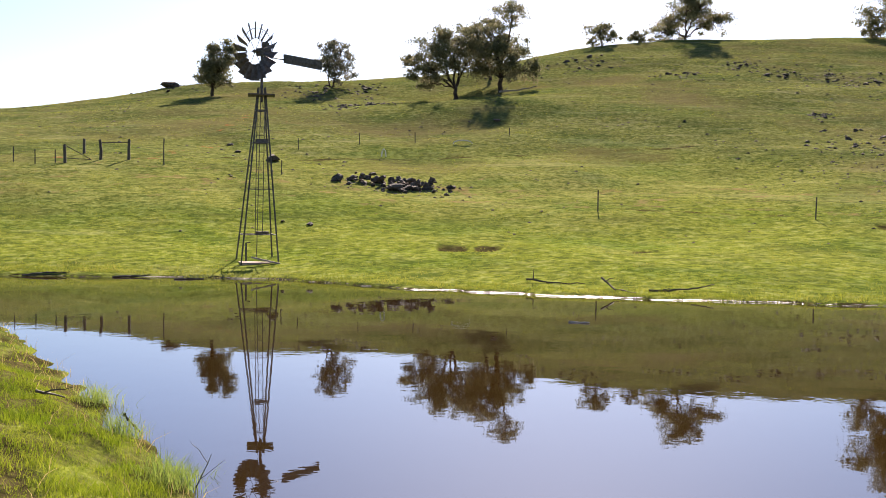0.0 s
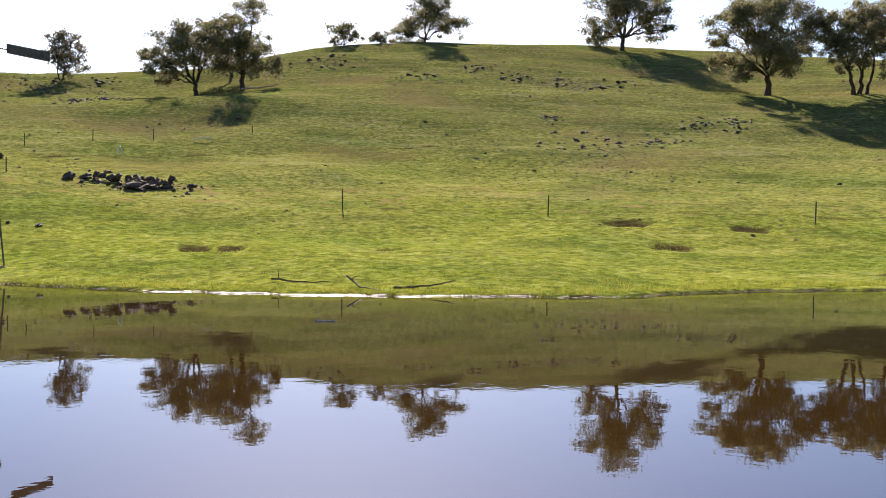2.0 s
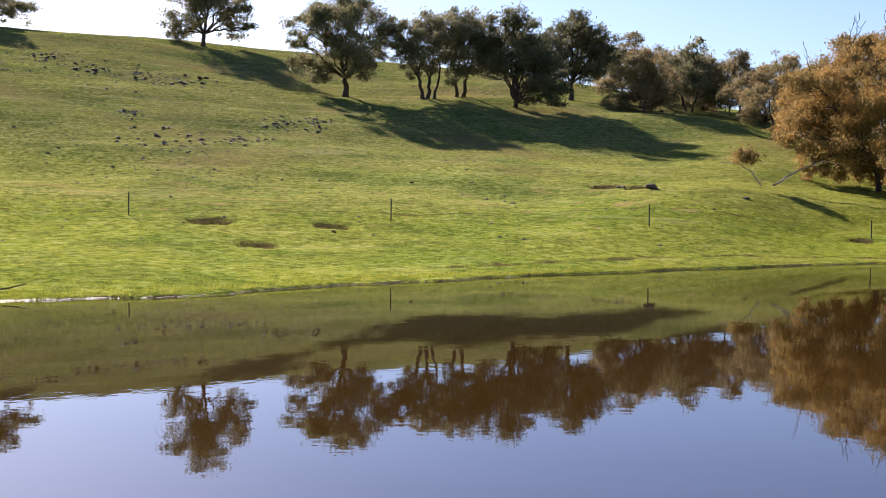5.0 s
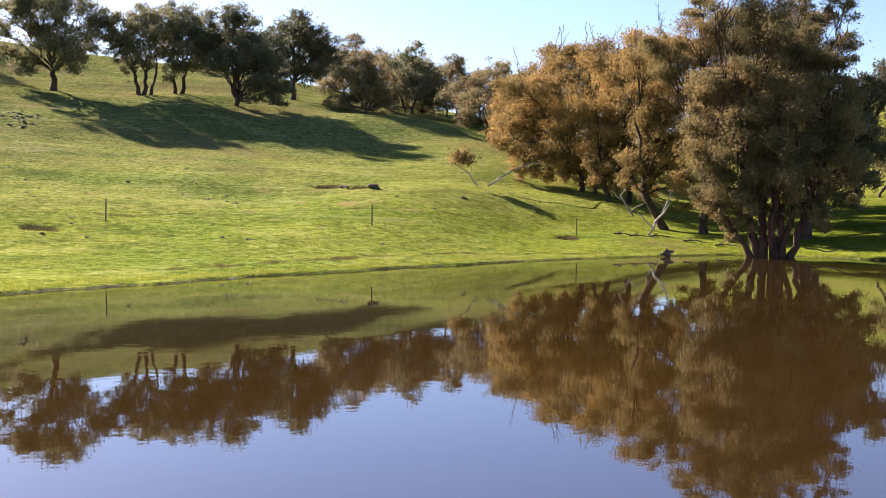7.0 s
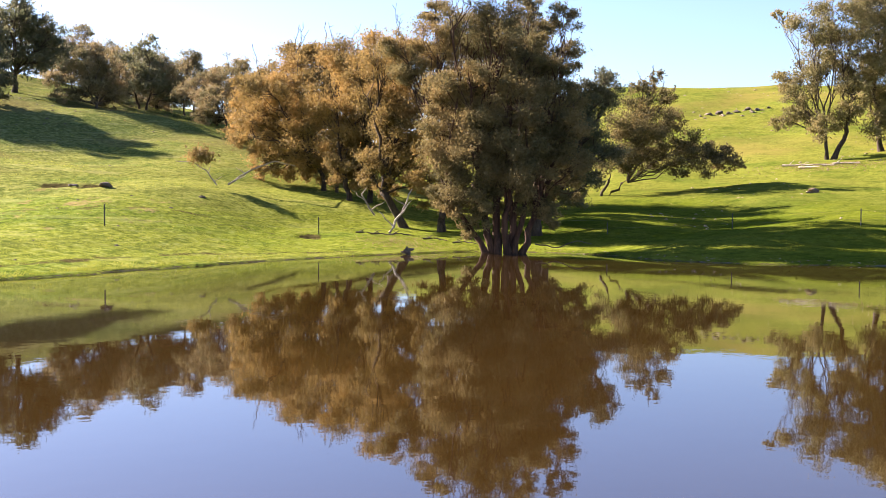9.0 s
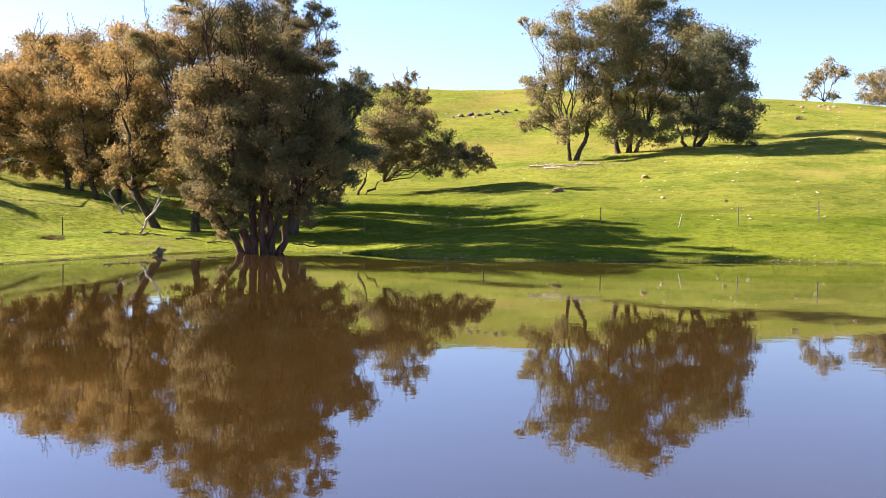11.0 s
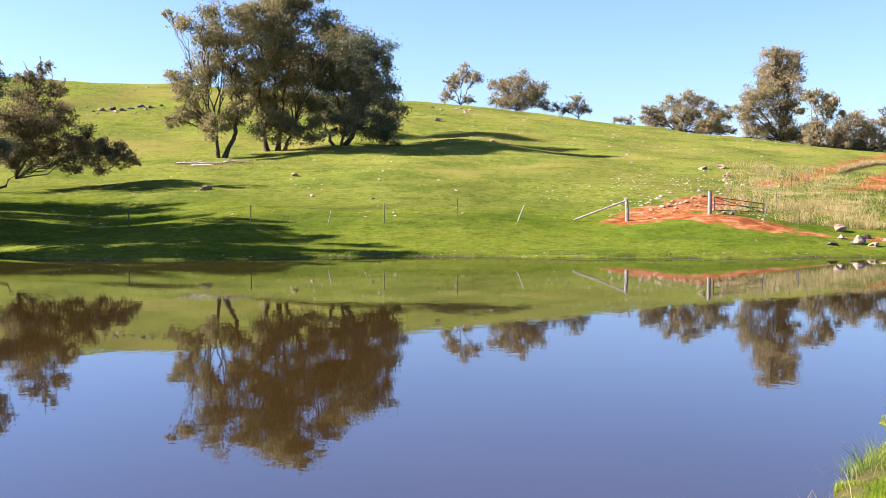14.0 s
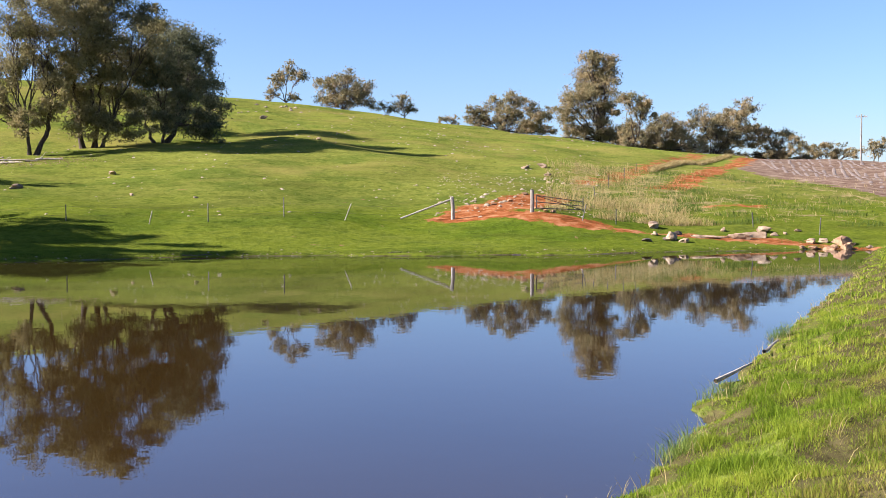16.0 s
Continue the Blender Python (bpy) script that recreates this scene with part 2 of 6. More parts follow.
LEAF = {
    "olive": leaf_material("olive gum leaves", (0.076, 0.086, 0.046), (0.191, 0.194, 0.1), (0.3, 0.246, 0.138)),
    "dark": leaf_material("dark gum leaves", (0.047, 0.06, 0.034), (0.131, 0.138, 0.071), (0.197, 0.171, 0.098)),
    "twiggy": leaf_material("grey green leaves", (0.065, 0.072, 0.047), (0.143, 0.143, 0.094), (0.169, 0.143, 0.094)),
    "brown": leaf_material("browned gum leaves", (0.085, 0.071, 0.028), (0.291, 0.204, 0.076), (0.398, 0.238, 0.078)),
    "pond": leaf_material("bronze gum leaves", (0.052, 0.054, 0.026), (0.195, 0.16, 0.066), (0.32, 0.215, 0.09)),
    "grey": leaf_material("grey green gum leaves", (0.098, 0.094, 0.047), (0.247, 0.208, 0.105), (0.338, 0.234, 0.122)),
    "pale": leaf_material("pale gum leaves", (0.08, 0.077, 0.036), (0.225, 0.195, 0.085), (0.295, 0.23, 0.098)),
}
BARK = {
    "dark": bark_material("dark rough bark", (0.030, 0.022, 0.016), (0.095, 0.07, 0.05)),
    "pale": bark_material("pale smooth bark", (0.13, 0.10, 0.075), (0.42, 0.36, 0.29)),
    "red": bark_material("reddish wet bark", (0.028, 0.015, 0.010), (0.10, 0.052, 0.030)),
}

# ---- the land: contour lines round the pond, by bearing from the dam wall ----
BEARING = [-60, -40, -22, -11, 0, 6, 12, 20, 30, 40, 50, 57, 62, 67, 72, 78, 86, 96, 105, 112, 118, 124, 132, 145, 170]
SHORE = [60, 44, 35, 32.5, 28.8, 27.75, 27.3, 27.5, 31.3, 35.8, 42.5, 49, 53, 57, 54, 48.5, 48.8, 50, 50, 51.5, 55, 59, 62, 66, 80]
FENCE_D = [80, 68, 60, 56, 52, 50.7, 50, 50, 50, 50.5, 52.5, 58, 62, 65, 64, 63, 62.6, 63, 64.4, 66, 68, 70, 74, 80, 100]
FENCE_Z = [3, 3.2, 3.6, 3.1, 2.3, 2.02, 1.85, 1.78, 1.66, 1.45, 1.2, 0.87, 0.8, 0.8, 1.0, 1.25, 1.4, 1.45, 1.5, 1.5, 1.3, 1.1, 1.2, 1.5, 2]
SLOPE_D = [118, 112, 110, 109, 111, 114.82, 118, 117, 117, 110, 122, 110, 100, 95, 92, 100, 112, 117, 115, 115, 115, 115, 115, 120, 150]
SLOPE_Z = [8, 9, 10.0, 12.1, 12.5, 14.45, 16.0, 14.8, 13.7, 12.1, 11.9, 7.5, 4.4, 3.4, 3.6, 5.2, 7.6, 8.9, 7.6, 6.4, 5.4, 4.8, 4.2, 4, 4]
CREST_D = [180, 165, 150, 135, 142, 152.48, 164, 175, 185, 182, 185, 190, 195, 195, 195, 195, 195, 236, 225, 203, 195, 200, 205, 210, 250]
CREST_Z = [9, 9.5, 12.8, 16.2, 18.4, 22.6, 25.5, 26.7, 25.8, 22.6, 17.6, 13.5, 13, 17, 22.2, 22.4, 22.0, 22.9, 17.8, 13.4, 10.6, 9.4, 8.6, 8, 8]
# the dam wall's waterline, from where it meets the far shore on one side to the other
DAM = [(-60, 92), (-34, 55), (-20, 37), (-13, 28), (-8.6, 20.8), (-6.4, 17), (-4.4, 13.2), (-3.0, 10.8), (-2.2, 9.2), (-1.0, 6.6), (1.0, 4.4),
       (3.4, 2.0), (5.6, -0.6), (7.6, -2.9), (9.4, -4.7), (11.8, -6.3), (14.4, -8.4), (19.1, -12.4), (31, -22.2), (47, -35), (75, -58), (130, -110)]


def along(bearing, values):
    """Smooth interpolation of a contour line at the bearings given."""
    b, v = np.array(BEARING, float), np.array(values, float)
    m = np.gradient(v, b)
    i = np.clip(np.searchsorted(b, bearing) - 1, 0, len(b) - 2)
    w = b[i + 1] - b[i]
    s = np.clip((bearing - b[i]) / w, 0, 1)
    return ((2 * s**3 - 3 * s**2 + 1) * v[i] + (s**3 - 2 * s**2 + s) * w * m[i] + (3 * s**2 - 2 * s**3) * v[i + 1] + (s**3 - s**2) * w * m[i + 1])


def waves(x, y, length, seed):
    """Cheap smooth unevenness, about -1 to 1."""
    r = np.random.RandomState(seed)
    z = 0
    for _ in range(7):
        a, p, l = r.uniform(0, 6.28), r.uniform(0, 6.28), length * r.uniform(0.6, 1.7)
        z = z + np.sin((x * math.cos(a) + y * math.sin(a)) * 6.283 / l + p + 1.3 * np.sin((x * math.sin(a) - y * math.cos(a)) * 6.283 / (l * 1.9)))
    return z / 3.2


def behind_dam(x, y):
    """Distance behind the dam's waterline, negative over the pond."""
    best, sign = np.full(x.shape, 1e9), np.ones(x.shape)
    for (ax, ay), (bx, by) in zip(DAM, DAM[1:]):
        dx, dy = bx - ax, by - ay
        t = np.clip(((x - ax) * dx + (y - ay) * dy) / (dx * dx + dy * dy), 0, 1)
        d = np.hypot(x - ax - t * dx, y - ay - t * dy)
        near = d < best
        best = np.where(near, d, best)
        sign = np.where(near, np.where(dx * (y - ay) - dy * (x - ax) > 0, -1.0, 1.0), sign)
    return best * sign + 0.12 * waves(x, y, 1.7, 35) + 0.08 * waves(x, y, 0.6, 36) - 0.14


# small hollows where the slope has slipped: bearing, distance, half width
PITS = [(0.5, 37.6, 0.45), (2.4, 37.3, 0.4), (10.9, 37.6, 0.5), (25.7, 41.2, 0.7), (23.3, 47.2, 0.9), (29.7, 47.2, 0.7), (57.0, 58.4, 0.5), (45.9, 64.4, 0.8), (44.2, 65.4, 0.7)]


def at(bearing, dist):
    return dist * math.sin(radians(bearing)), dist * math.cos(radians(bearing))


def ground_z(x, y):
    """Height of the ground over the water, for arrays of x and y."""
    x, y = np.asarray(x, float), np.asarray(y, float)
    d = np.hypot(x, y)
    b = np.degrees(np.arctan2(x, y))
    b = np.where(b < -125, b + 360, b)
    b = np.clip(b, -60, 170)
    sh = along(b, SHORE) + 0.5 * waves(x, y, 9, 3) + 0.2 * waves(x, y, 2.5, 4)
    knots = [(sh, 0 * b), (along(b, FENCE_D), along(b, FENCE_Z)), (along(b, SLOPE_D), along(b, SLOPE_Z)), (along(b, CREST_D), along(b, CREST_Z)),
             (along(b, CREST_D) + 70, along(b, CREST_Z) - 5), (0 * b + 900, 0 * b - 12), (0 * b + 6000, 0 * b - 20)]
    # one smooth profile through the knots
    sl = [(k1[1] - k0[1]) / (k1[0] - k0[0]) for k0, k1 in zip(knots, knots[1:])]
    tang = [sl[0] * 0.55] + [np.where(p * q > 0, 2 * p * q / np.where(p + q == 0, 1, p + q), 0) for p, q in zip(sl, sl[1:])] + [sl[-1]]
    z = -np.minimum(0.16 * (sh - d), 1.6)
    for (d0, z0), (d1, z1), t0, t1 in zip(knots, knots[1:], tang, tang[1:]):
        w = d1 - d0
        s = np.clip((d - d0) / w, 0, 1)
        v = (2 * s**3 - 3 * s**2 + 1) * z0 + (s**3 - 2 * s**2 + s) * w * t0 + (3 * s**2 - 2 * s**3) * z1 + (s**3 - s**2) * w * t1
        z = np.where((d >= d0) & (d <= d1), v, z)
    rise = np.clip((d - sh) / 12, 0, 1)
    z = z + np.where(d > sh, np.minimum(0.06, 0.25 * (d - sh)), 0)
    z = z + rise * (0.22 * waves(x, y, 17, 5) + 0.05 * waves(x, y, 5, 6) + 0.015 * waves(x, y, 1.6, 7))
    k = behind_dam(x, y)
    k2 = np.maximum(k, 0)
    bank = np.where(k > 0, 0.02 + 1.15 * (1 - np.exp(-k2 / 3.4)) + 0.06 * waves(x, y, 2.2, 8) * np.clip(k, 0, 1), 0.35 * k)
    bank = np.clip(bank, -1.7, 3)
    # a long hollow across the hillside below the gums
    z = z - 1.8 * np.exp(-(((b - 42) / 10.5) ** 2) - ((d - 91) / 15.5) ** 2)
    # and a terrace where the forked gums stand
    z = z + 1.2 * np.exp(-(((b - 1) / 8) ** 2) - ((d - 95) / 10) ** 2)
    for b0, d0, w in PITS:
        px, py = at(b0, d0)
        across, along_ = (x - px) * math.cos(radians(b0)) - (y - py) * math.sin(radians(b0)), (x - px) * math.sin(radians(b0)) + (y - py) * math.cos(radians(b0))
        z = z - 0.3 * np.exp(-((across / (1.2 * w)) ** 4) - (along_ / 0.6) ** 2)
    return np.where(k > -6, np.maximum(z, bank), z)


def height(x, y):
    return float(ground_z(np.array([x]), np.array([y]))[0])


def mesh_object(name, verts, faces, material, smooth=False):
    me = bpy.data.meshes.new(name)
    me.from_pydata([tuple(v) for v in verts], [], faces)
    me.materials.append(material)
    if smooth:
        me.polygons.foreach_set("use_smooth", [True] * len(me.polygons))
    me.update()
    return new(name, me)


def quad_mesh(name, verts, quads, material, smooth=False):
    """A mesh from numpy arrays of vertices and of four-cornered faces."""
    me = bpy.data.meshes.new(name)
    me.vertices.add(len(verts))
    me.vertices.foreach_set("co", np.asarray(verts, np.float32).ravel())
    me.loops.add(quads.size)
    me.loops.foreach_set("vertex_index", quads.astype(np.int32).ravel())
    me.polygons.add(len(quads))
    me.polygons.foreach_set("loop_start", np.arange(len(quads), dtype=np.int32) * quads.shape[1])
    me.polygons.foreach_set("loop_total", np.full(len(quads), quads.shape[1], np.int32))
    if smooth:
        me.polygons.foreach_set("use_smooth", [True] * len(quads))
    me.materials.append(material)
    me.update()
    me.validate()
    return new(name, me)


def near_line(x, y, pts, half, soft):
    """1 on a line of (bearing, distance), falling to 0 at half + soft metres beside it."""
    best = np.full(x.shape, 1e9)
    pts = [at(*p) for p in pts]
    for (ax, ay), (bx, by) in zip(pts, pts[1:]):
        dx, dy = bx - ax, by - ay
        t = np.clip(((x - ax) * dx + (y - ay) * dy) / (dx * dx + dy * dy), 0, 1)
        best = np.minimum(best, np.hypot(x - ax - t * dx, y - ay - t * dy))
    return np.clip(1 - (best - half) / soft, 0, 1)


WHEELWAY = [(116.6, 91), (117.2, 95), (118.3, 111), (119.7, 134), (120.6, 152), (121, 175)]
FENCEWAY = [(112.7, 91), (114.3, 105), (115.7, 121), (117.2, 145), (118.3, 166)]


def paint_zones(ob, x, y, z):
    """Bare earth, ploughed soil, mud and dry grass as a colour layer: red, green, blue and alpha."""
    d = np.hypot(x, y)
    b = np.degrees(np.arctan2(x, y))
    red = near_line(x, y, [(105.6, 64.6), (107.5, 65.4), (109.5, 64.2), (112.3, 62.3)], 0.8, 2.0)
    red = np.maximum(red, 0.95 * near_line(x, y, [(107.2, 68.0), (108.6, 70.5), (110.0, 75)], 1.4, 2.6))
    red = np.maximum(red, 0.62 * near_line(x, y, [(109.5, 62.0), (113, 61.4), (116, 61.2)], 0.3, 1.0))
    red = np.maximum(red, near_line(x, y, [(117.5, 62), (120, 61.8), (123.5, 61.2), (126, 60.2), (129, 58.5)], 0.5, 1.3) * 0.75)
    red = np.maximum(red, 0.72 * near_line(x, y, WHEELWAY, 0.8, 1.9))
    red = np.maximum(red, 0.62 * near_line(x, y, FENCEWAY, 0.8, 2.2))
    red = np.maximum(red, 0.55 * near_line(x, y, [(119.3, 77.5), (121.2, 78.5)], 0.4, 1.6))
    red = np.maximum(red, 0.28 * near_line(x, y, [(-20, 66), (-15.5, 64.5), (-12, 74), (-10.5, 92)], 0.4, 1.2))
    plough = np.clip((b - 119.6 - 0.02 * (d - 120)) / 0.8, 0, 1) * np.clip((d - np.maximum(80, 122 - 4.7 * (b - 120))) / 7, 0, 1) * (b < 150)
    mud = np.where(d < 90, np.clip(1.7 * (1 - np.abs(z - 0.02) / 0.026), 0, 1), 0) * (behind_dam(x, y) < -0.5)
    dry = np.clip((b - 110) / 2, 0, 1) * np.clip((d - 68) / 5, 0, 1) * np.clip((150 - d) / 40, 0, 1) * (b < 145) * np.where(b > 117, 0.38, 0.6)
    dry = np.maximum(dry, 0.38 * np.clip(1 - np.abs(d - 56) / 16, 0, 1) * (b < 50) * (b > -25))
    k = behind_dam(x, y)
    dry = np.maximum(dry, 0.4 * np.clip((k - 1.2) / 0.8, 0, 1) * (d < 60))
    red = np.maximum(red, 0.34 * np.clip(1 - np.abs(k - 0.05) / 0.3, 0, 1) * (d < 60))
    mud = np.maximum(mud, (0.70 + 0.5 * np.clip((k - 1.1) / 0.3, 0, 1)) * np.clip(k / 0.15, 0, 1) * (d < 60))
    mud = np.maximum(mud, 0.71 * np.clip(1.6 - np.abs(k - 0.02) / 0.25, 0, 1) * (d < 60))
    # narrow stock pads along the slope
    for pad in ([(24, 50.5), (32, 51.5), (40, 53.5), (48, 56.5), (52, 58), (57, 57.5)], [(36, 37), (44, 41.5), (50, 45.5), (55, 49.5), (59, 52.5)], [(8, 51), (16, 50.2), (24, 50.5)], [(-14, 66), (-4, 70), (6, 73), (14, 76)]):
        mud = np.maximum(mud, 0.62 * near_line(x, y, pad, 0.12, 0.5))
    for b0, d0, w in PITS:
        px, py = at(b0, d0 + 0.25)
        across, deep = (x - px) * math.cos(radians(b0)) - (y - py) * math.sin(radians(b0)), (x - px) * math.sin(radians(b0)) + (y - py) * math.cos(radians(b0))
        mud = np.maximum(mud, 1.3 * np.exp(-((across / (1.2 * w)) ** 4) - (deep / 0.75) ** 2))
    layer = ob.data.color_attributes.new("zone", "FLOAT_COLOR", "POINT")
    layer.data.foreach_set("color", np.stack([red, plough, mud, dry], -1).astype(np.float32).ravel())


def build_ground():
    bear = np.radians(np.concatenate([np.arange(-32, 142, 0.39), np.arange(142, 328, 3.0)]))
    shore = along(np.clip(np.where(np.degrees(bear) > 235, np.degrees(bear) - 360, np.degrees(bear)), -60, 170), SHORE)[None, :]
    # rings crowd together along the far waterline
    u = lambda n: np.linspace(0, 1, n, endpoint=False)[:, None]
    rr = np.concatenate([0.4 + 3.6 * u(8) + 0 * shore, 4 + 0.62 * (shore - 6) * u(110), 4 + (shore - 6) * (0.62 + 0.38 * u(24)), shore - 2 + 4 * u(40), shore + 2 + (90 - shore) * u(95), 92 + 168 * u(150) + 0 * shore, 260 * (4500 / 260) ** np.linspace(0, 1, 40)[:, None] + 0 * shore])
    bb = np.broadcast_to(bear[None, :], rr.shape)
    x, y = rr * np.sin(bb), rr * np.cos(bb)
    z = ground_z(x, y)
    n, m = bb.shape
    i = np.arange(n * m).reshape(n, m)
    j = np.roll(i, -1, 1)
    q = np.stack([i[:-1], i[1:], j[1:], j[:-1]], -1).reshape(-1, 4)
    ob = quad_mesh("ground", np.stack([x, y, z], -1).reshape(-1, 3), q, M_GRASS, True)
    paint_zones(ob, x.ravel(), y.ravel(), z.ravel())
    # close the small hole under the tripod
    bm = bmesh.new()
    bm.from_mesh(ob.data)
    bm.verts.ensure_lookup_table()
    bm.faces.new([bm.verts[v] for v in i[0][::-1]])
    bmesh.ops.recalc_face_normals(bm, faces=bm.faces[-1:])
    bm.to_mesh(ob.data)
    bm.free()
    tagged(ob, "rolling green pasture round a farm pond", "ground", kind="structure")
    return ob


ground = build_ground()


def build_water():
    x = np.arange(-62, 80, 1.0)
    y = np.arange(-62, 70, 1.0)
    xx, yy = np.meshgrid(x, y)
    wet = ground_z(xx, yy) < 0.15
    wet = wet & (np.hypot(xx, yy) < 75)
    near = wet.copy()
    for dx in (-1, 0, 1):
        for dy in (-1, 0, 1):
            near |= np.roll(np.roll(wet, dx, 1), dy, 0)
    i = np.arange(xx.size).reshape(xx.shape)
    q = np.stack([i[:-1, :-1], i[:-1, 1:], i[1:, 1:], i[1:, :-1]], -1)[near[:-1, :-1]]
    used, inv = np.unique(q, return_inverse=True)
    v = np.stack([xx.ravel(), yy.ravel(), 0 * xx.ravel()], -1)[used]
    ob = quad_mesh("water", v, inv.reshape(-1, 4), M_WATER, True)
    tagged(ob, "still brown farm pond mirroring hills and sky", "pond", kind="structure")


build_water()

# ---- trees ----
class Shape:
    """Collects tubes and leaves for one mesh."""

    def __init__(self):
        self.v, self.f = [], []

    def tube(self, pts, radii, sides=7):
        pts = [Vector(p) for p in pts]
        first = len(self.v)
        for k, (p, r) in enumerate(zip(pts, radii)):
            d = (pts[min(k + 1, len(pts) - 1)] - pts[max(k - 1, 0)]).normalized()
            a = d.orthogonal().normalized() if abs(d.z) < 0.95 else Vector((1, 0, 0))
            a = (a - d * a.dot(d)).normalized()
            b = d.cross(a)
            for s in range(sides):
                w = 6.2832 * s / sides
                self.v.append(p + (a * math.cos(w) + b * math.sin(w)) * r)
        for k in range(len(pts) - 1):
            for s in range(sides):
                t = (s + 1) % sides
                o = first + k * sides
                self.f.append((o + s, o + t, o + sides + t, o + sides + s))
        self.f.append(tuple(first + (len(pts) - 1) * sides + s for s in range(sides)))


def bend(rnd, a, b, sag, n=6, wild=0.08):
    """A crooked line from a to b."""
    a, b = Vector(a), Vector(b)
    mid = (a + b) / 2 + Vector((0, 0, sag))
    size = (b - a).length
    out = []
    for k in range(n + 1):
        s = k / n
        p = a * (1 - s) ** 2 + mid * 2 * s * (1 - s) + b * s * s
        if 0 < k < n:
            p += Vector((rnd.uniform(-1, 1), rnd.uniform(-1, 1), rnd.uniform(-1, 1))) * size * wild
        out.append(p)
    return out


TREE_LABEL = {
    "olive": "olive-green gum tree with a forked trunk on the grassy hillside",
    "dark": "dense dark green gum tree standing in pasture",
    "twiggy": "small bushy tree with thin upright grey branches",
    "brown": "leaning gum tree with browned leaves beside the pond",
    "pond": "large bronze-leaved gum tree with several trunks at the water's edge",
    "grey": "distant grey-green gum tree near the crest of the slope",
    "pale": "gum tree with pale trunk and thin grey-green crown",
}


def gum_tree(bearing, dist, base, kind, lobes, trunks=((0, 0),), bark=None, dens=1.0, fork=None, skirt=False, deep=0.0, bare=0, under=False):
    """A gum tree whose crown is made of lobes: across, up and radius in metres."""
    rnd = random.Random(int(bearing * 100) + 7)
    nr = np.random.RandomState(int(abs(bearing) * 100) + 11)
    x, y = at(bearing, dist)
    z = height(x, y) - 0.15
    lift = base - z
    right = Vector((math.cos(radians(bearing)), -math.sin(radians(bearing)), 0))
    away = Vector((math.sin(radians(bearing)), math.cos(radians(bearing)), 0))
    root = new("gum_tree", None)
    root.location = (x, y, z)
    tagged(root, TREE_LABEL[kind], "tree", "gum trees")
    px = dist / 1893
    if under:  # low scrub round the foot
        span = max(l[0] + 0.5 * l[2] for l in lobes) + 1.5
        low = min(l[0] - 0.5 * l[2] for l in lobes) - 1.5
        lobes = lobes + [(low + (span - low) * (k + rnd.random()) / 7, z - base + rnd.uniform(0.5, 1.3), rnd.uniform(1.0, 1.7)) for k in range(7)]
    top = max(l[1] + l[2] for l in lobes) + lift
    wide = max(l[0] + l[2] for l in lobes) - min(l[0] - l[2] for l in lobes)
    centres = []
    for k, (dx, dz, r) in enumerate(lobes):
        dep = rnd.uniform(-0.32, 0.32) * wide * (0.6 if r < 0.12 * wide else 1)
        if skirt and dz < 0.5 * (top - lift):
            dep = dep * 0.4
        elif deep:
            dep += deep * rnd.uniform(0, 1)
        centres.append((right * dx + away * dep + Vector((0, 0, dz + lift)), r))
    wood, twigs = Shape(), Shape()
    girth = (0.024 if kind in ("olive", "dark") else 0.017) * top + 0.05
    fork = fork or max(0.6, min(c.z - r for c, r in centres) * 0.6 + 0.12 * top)
    feet = []
    for fx, lean in trunks:
        foot = right * fx
        headp = foot + right * lean + away * rnd.uniform(-0.3, 0.3) + Vector((0, 0, fork))
        g = girth * (1 if len(trunks) == 1 else rnd.uniform(0.5, 0.85))
        pts = bend(rnd, foot - Vector((0, 0, 0.3)), headp, 0, 5, 0.05)
        wood.tube(pts, [g * (1.5 if k == 0 else 1.18 if k == 1 else 1 - 0.05 * k) for k in range(6)], 9)
        feet.append((headp, g * 0.78))
    bk = bark or {"pale": "pale", "pond": "red"}.get(kind, "dark")
    leaf = 0.8 if kind == "grey" else 1.0
    ll, lw = max(4.5 * px * leaf, 0.10), max(2.0 * px * leaf, 0.045)
    area = ll * lw * 0.5
    thin = {"twiggy": 0.55, "pale": 0.9, "brown": 1.15, "dark": 1.1, "grey": 0.95, "pond": 1.0}.get(kind, 1.1) * dens
    pos = []
    for c, r in centres:
        r *= 1.12 if kind in ("olive", "dark") else 0.94 if kind == "grey" else 1.04
        limbs = Shape()
        hp, g = min(feet, key=lambda q: (q[0] - c).length)
        gl = min(g * 0.62, 0.016 * (c - hp).length + 0.3 * g * r / max(1.0, wide * 0.15))
        pts = bend(rnd, hp - Vector((0, 0, 0.25)), c, 0.10 * (c - hp).length, 8, 0.04)
        limbs.tube(pts, [max(0.5 * px, gl * (1 - 0.1 * k)) for k in range(9)], 6)
        mesh_object("limb", limbs.v, limbs.f, BARK[bk], True).parent = root
        # sprays of leaves at the ends of small branches, more of them on top of the lobe than below
        m = max(8, int(8 + 5.5 * r))
        d = nr.normal(size=(m, 3)) + [0, 0, 0.25]
        d /= np.linalg.norm(d, axis=1)[:, None]
        cc = np.array(c) + d * (r * nr.uniform(0.42, 1.12, (m, 1))) * [1.08, 1.08, 0.9]
        for q in cc:
            tw = bend(rnd, pts[rnd.randint(4, 8)], Vector(q), 0.06 * r, 4, 0.08)
            twigs.tube(tw, [max(0.36 * px, 0.36 * gl * (1 - 0.2 * k)) for k in range(5)], 3)
        w = nr.uniform(0.15, 1.85, m) ** 1.2
        n = int(3.2 * thin * 3.1416 * r * r / area)
        pick = nr.choice(m, n, p=w / w.sum())
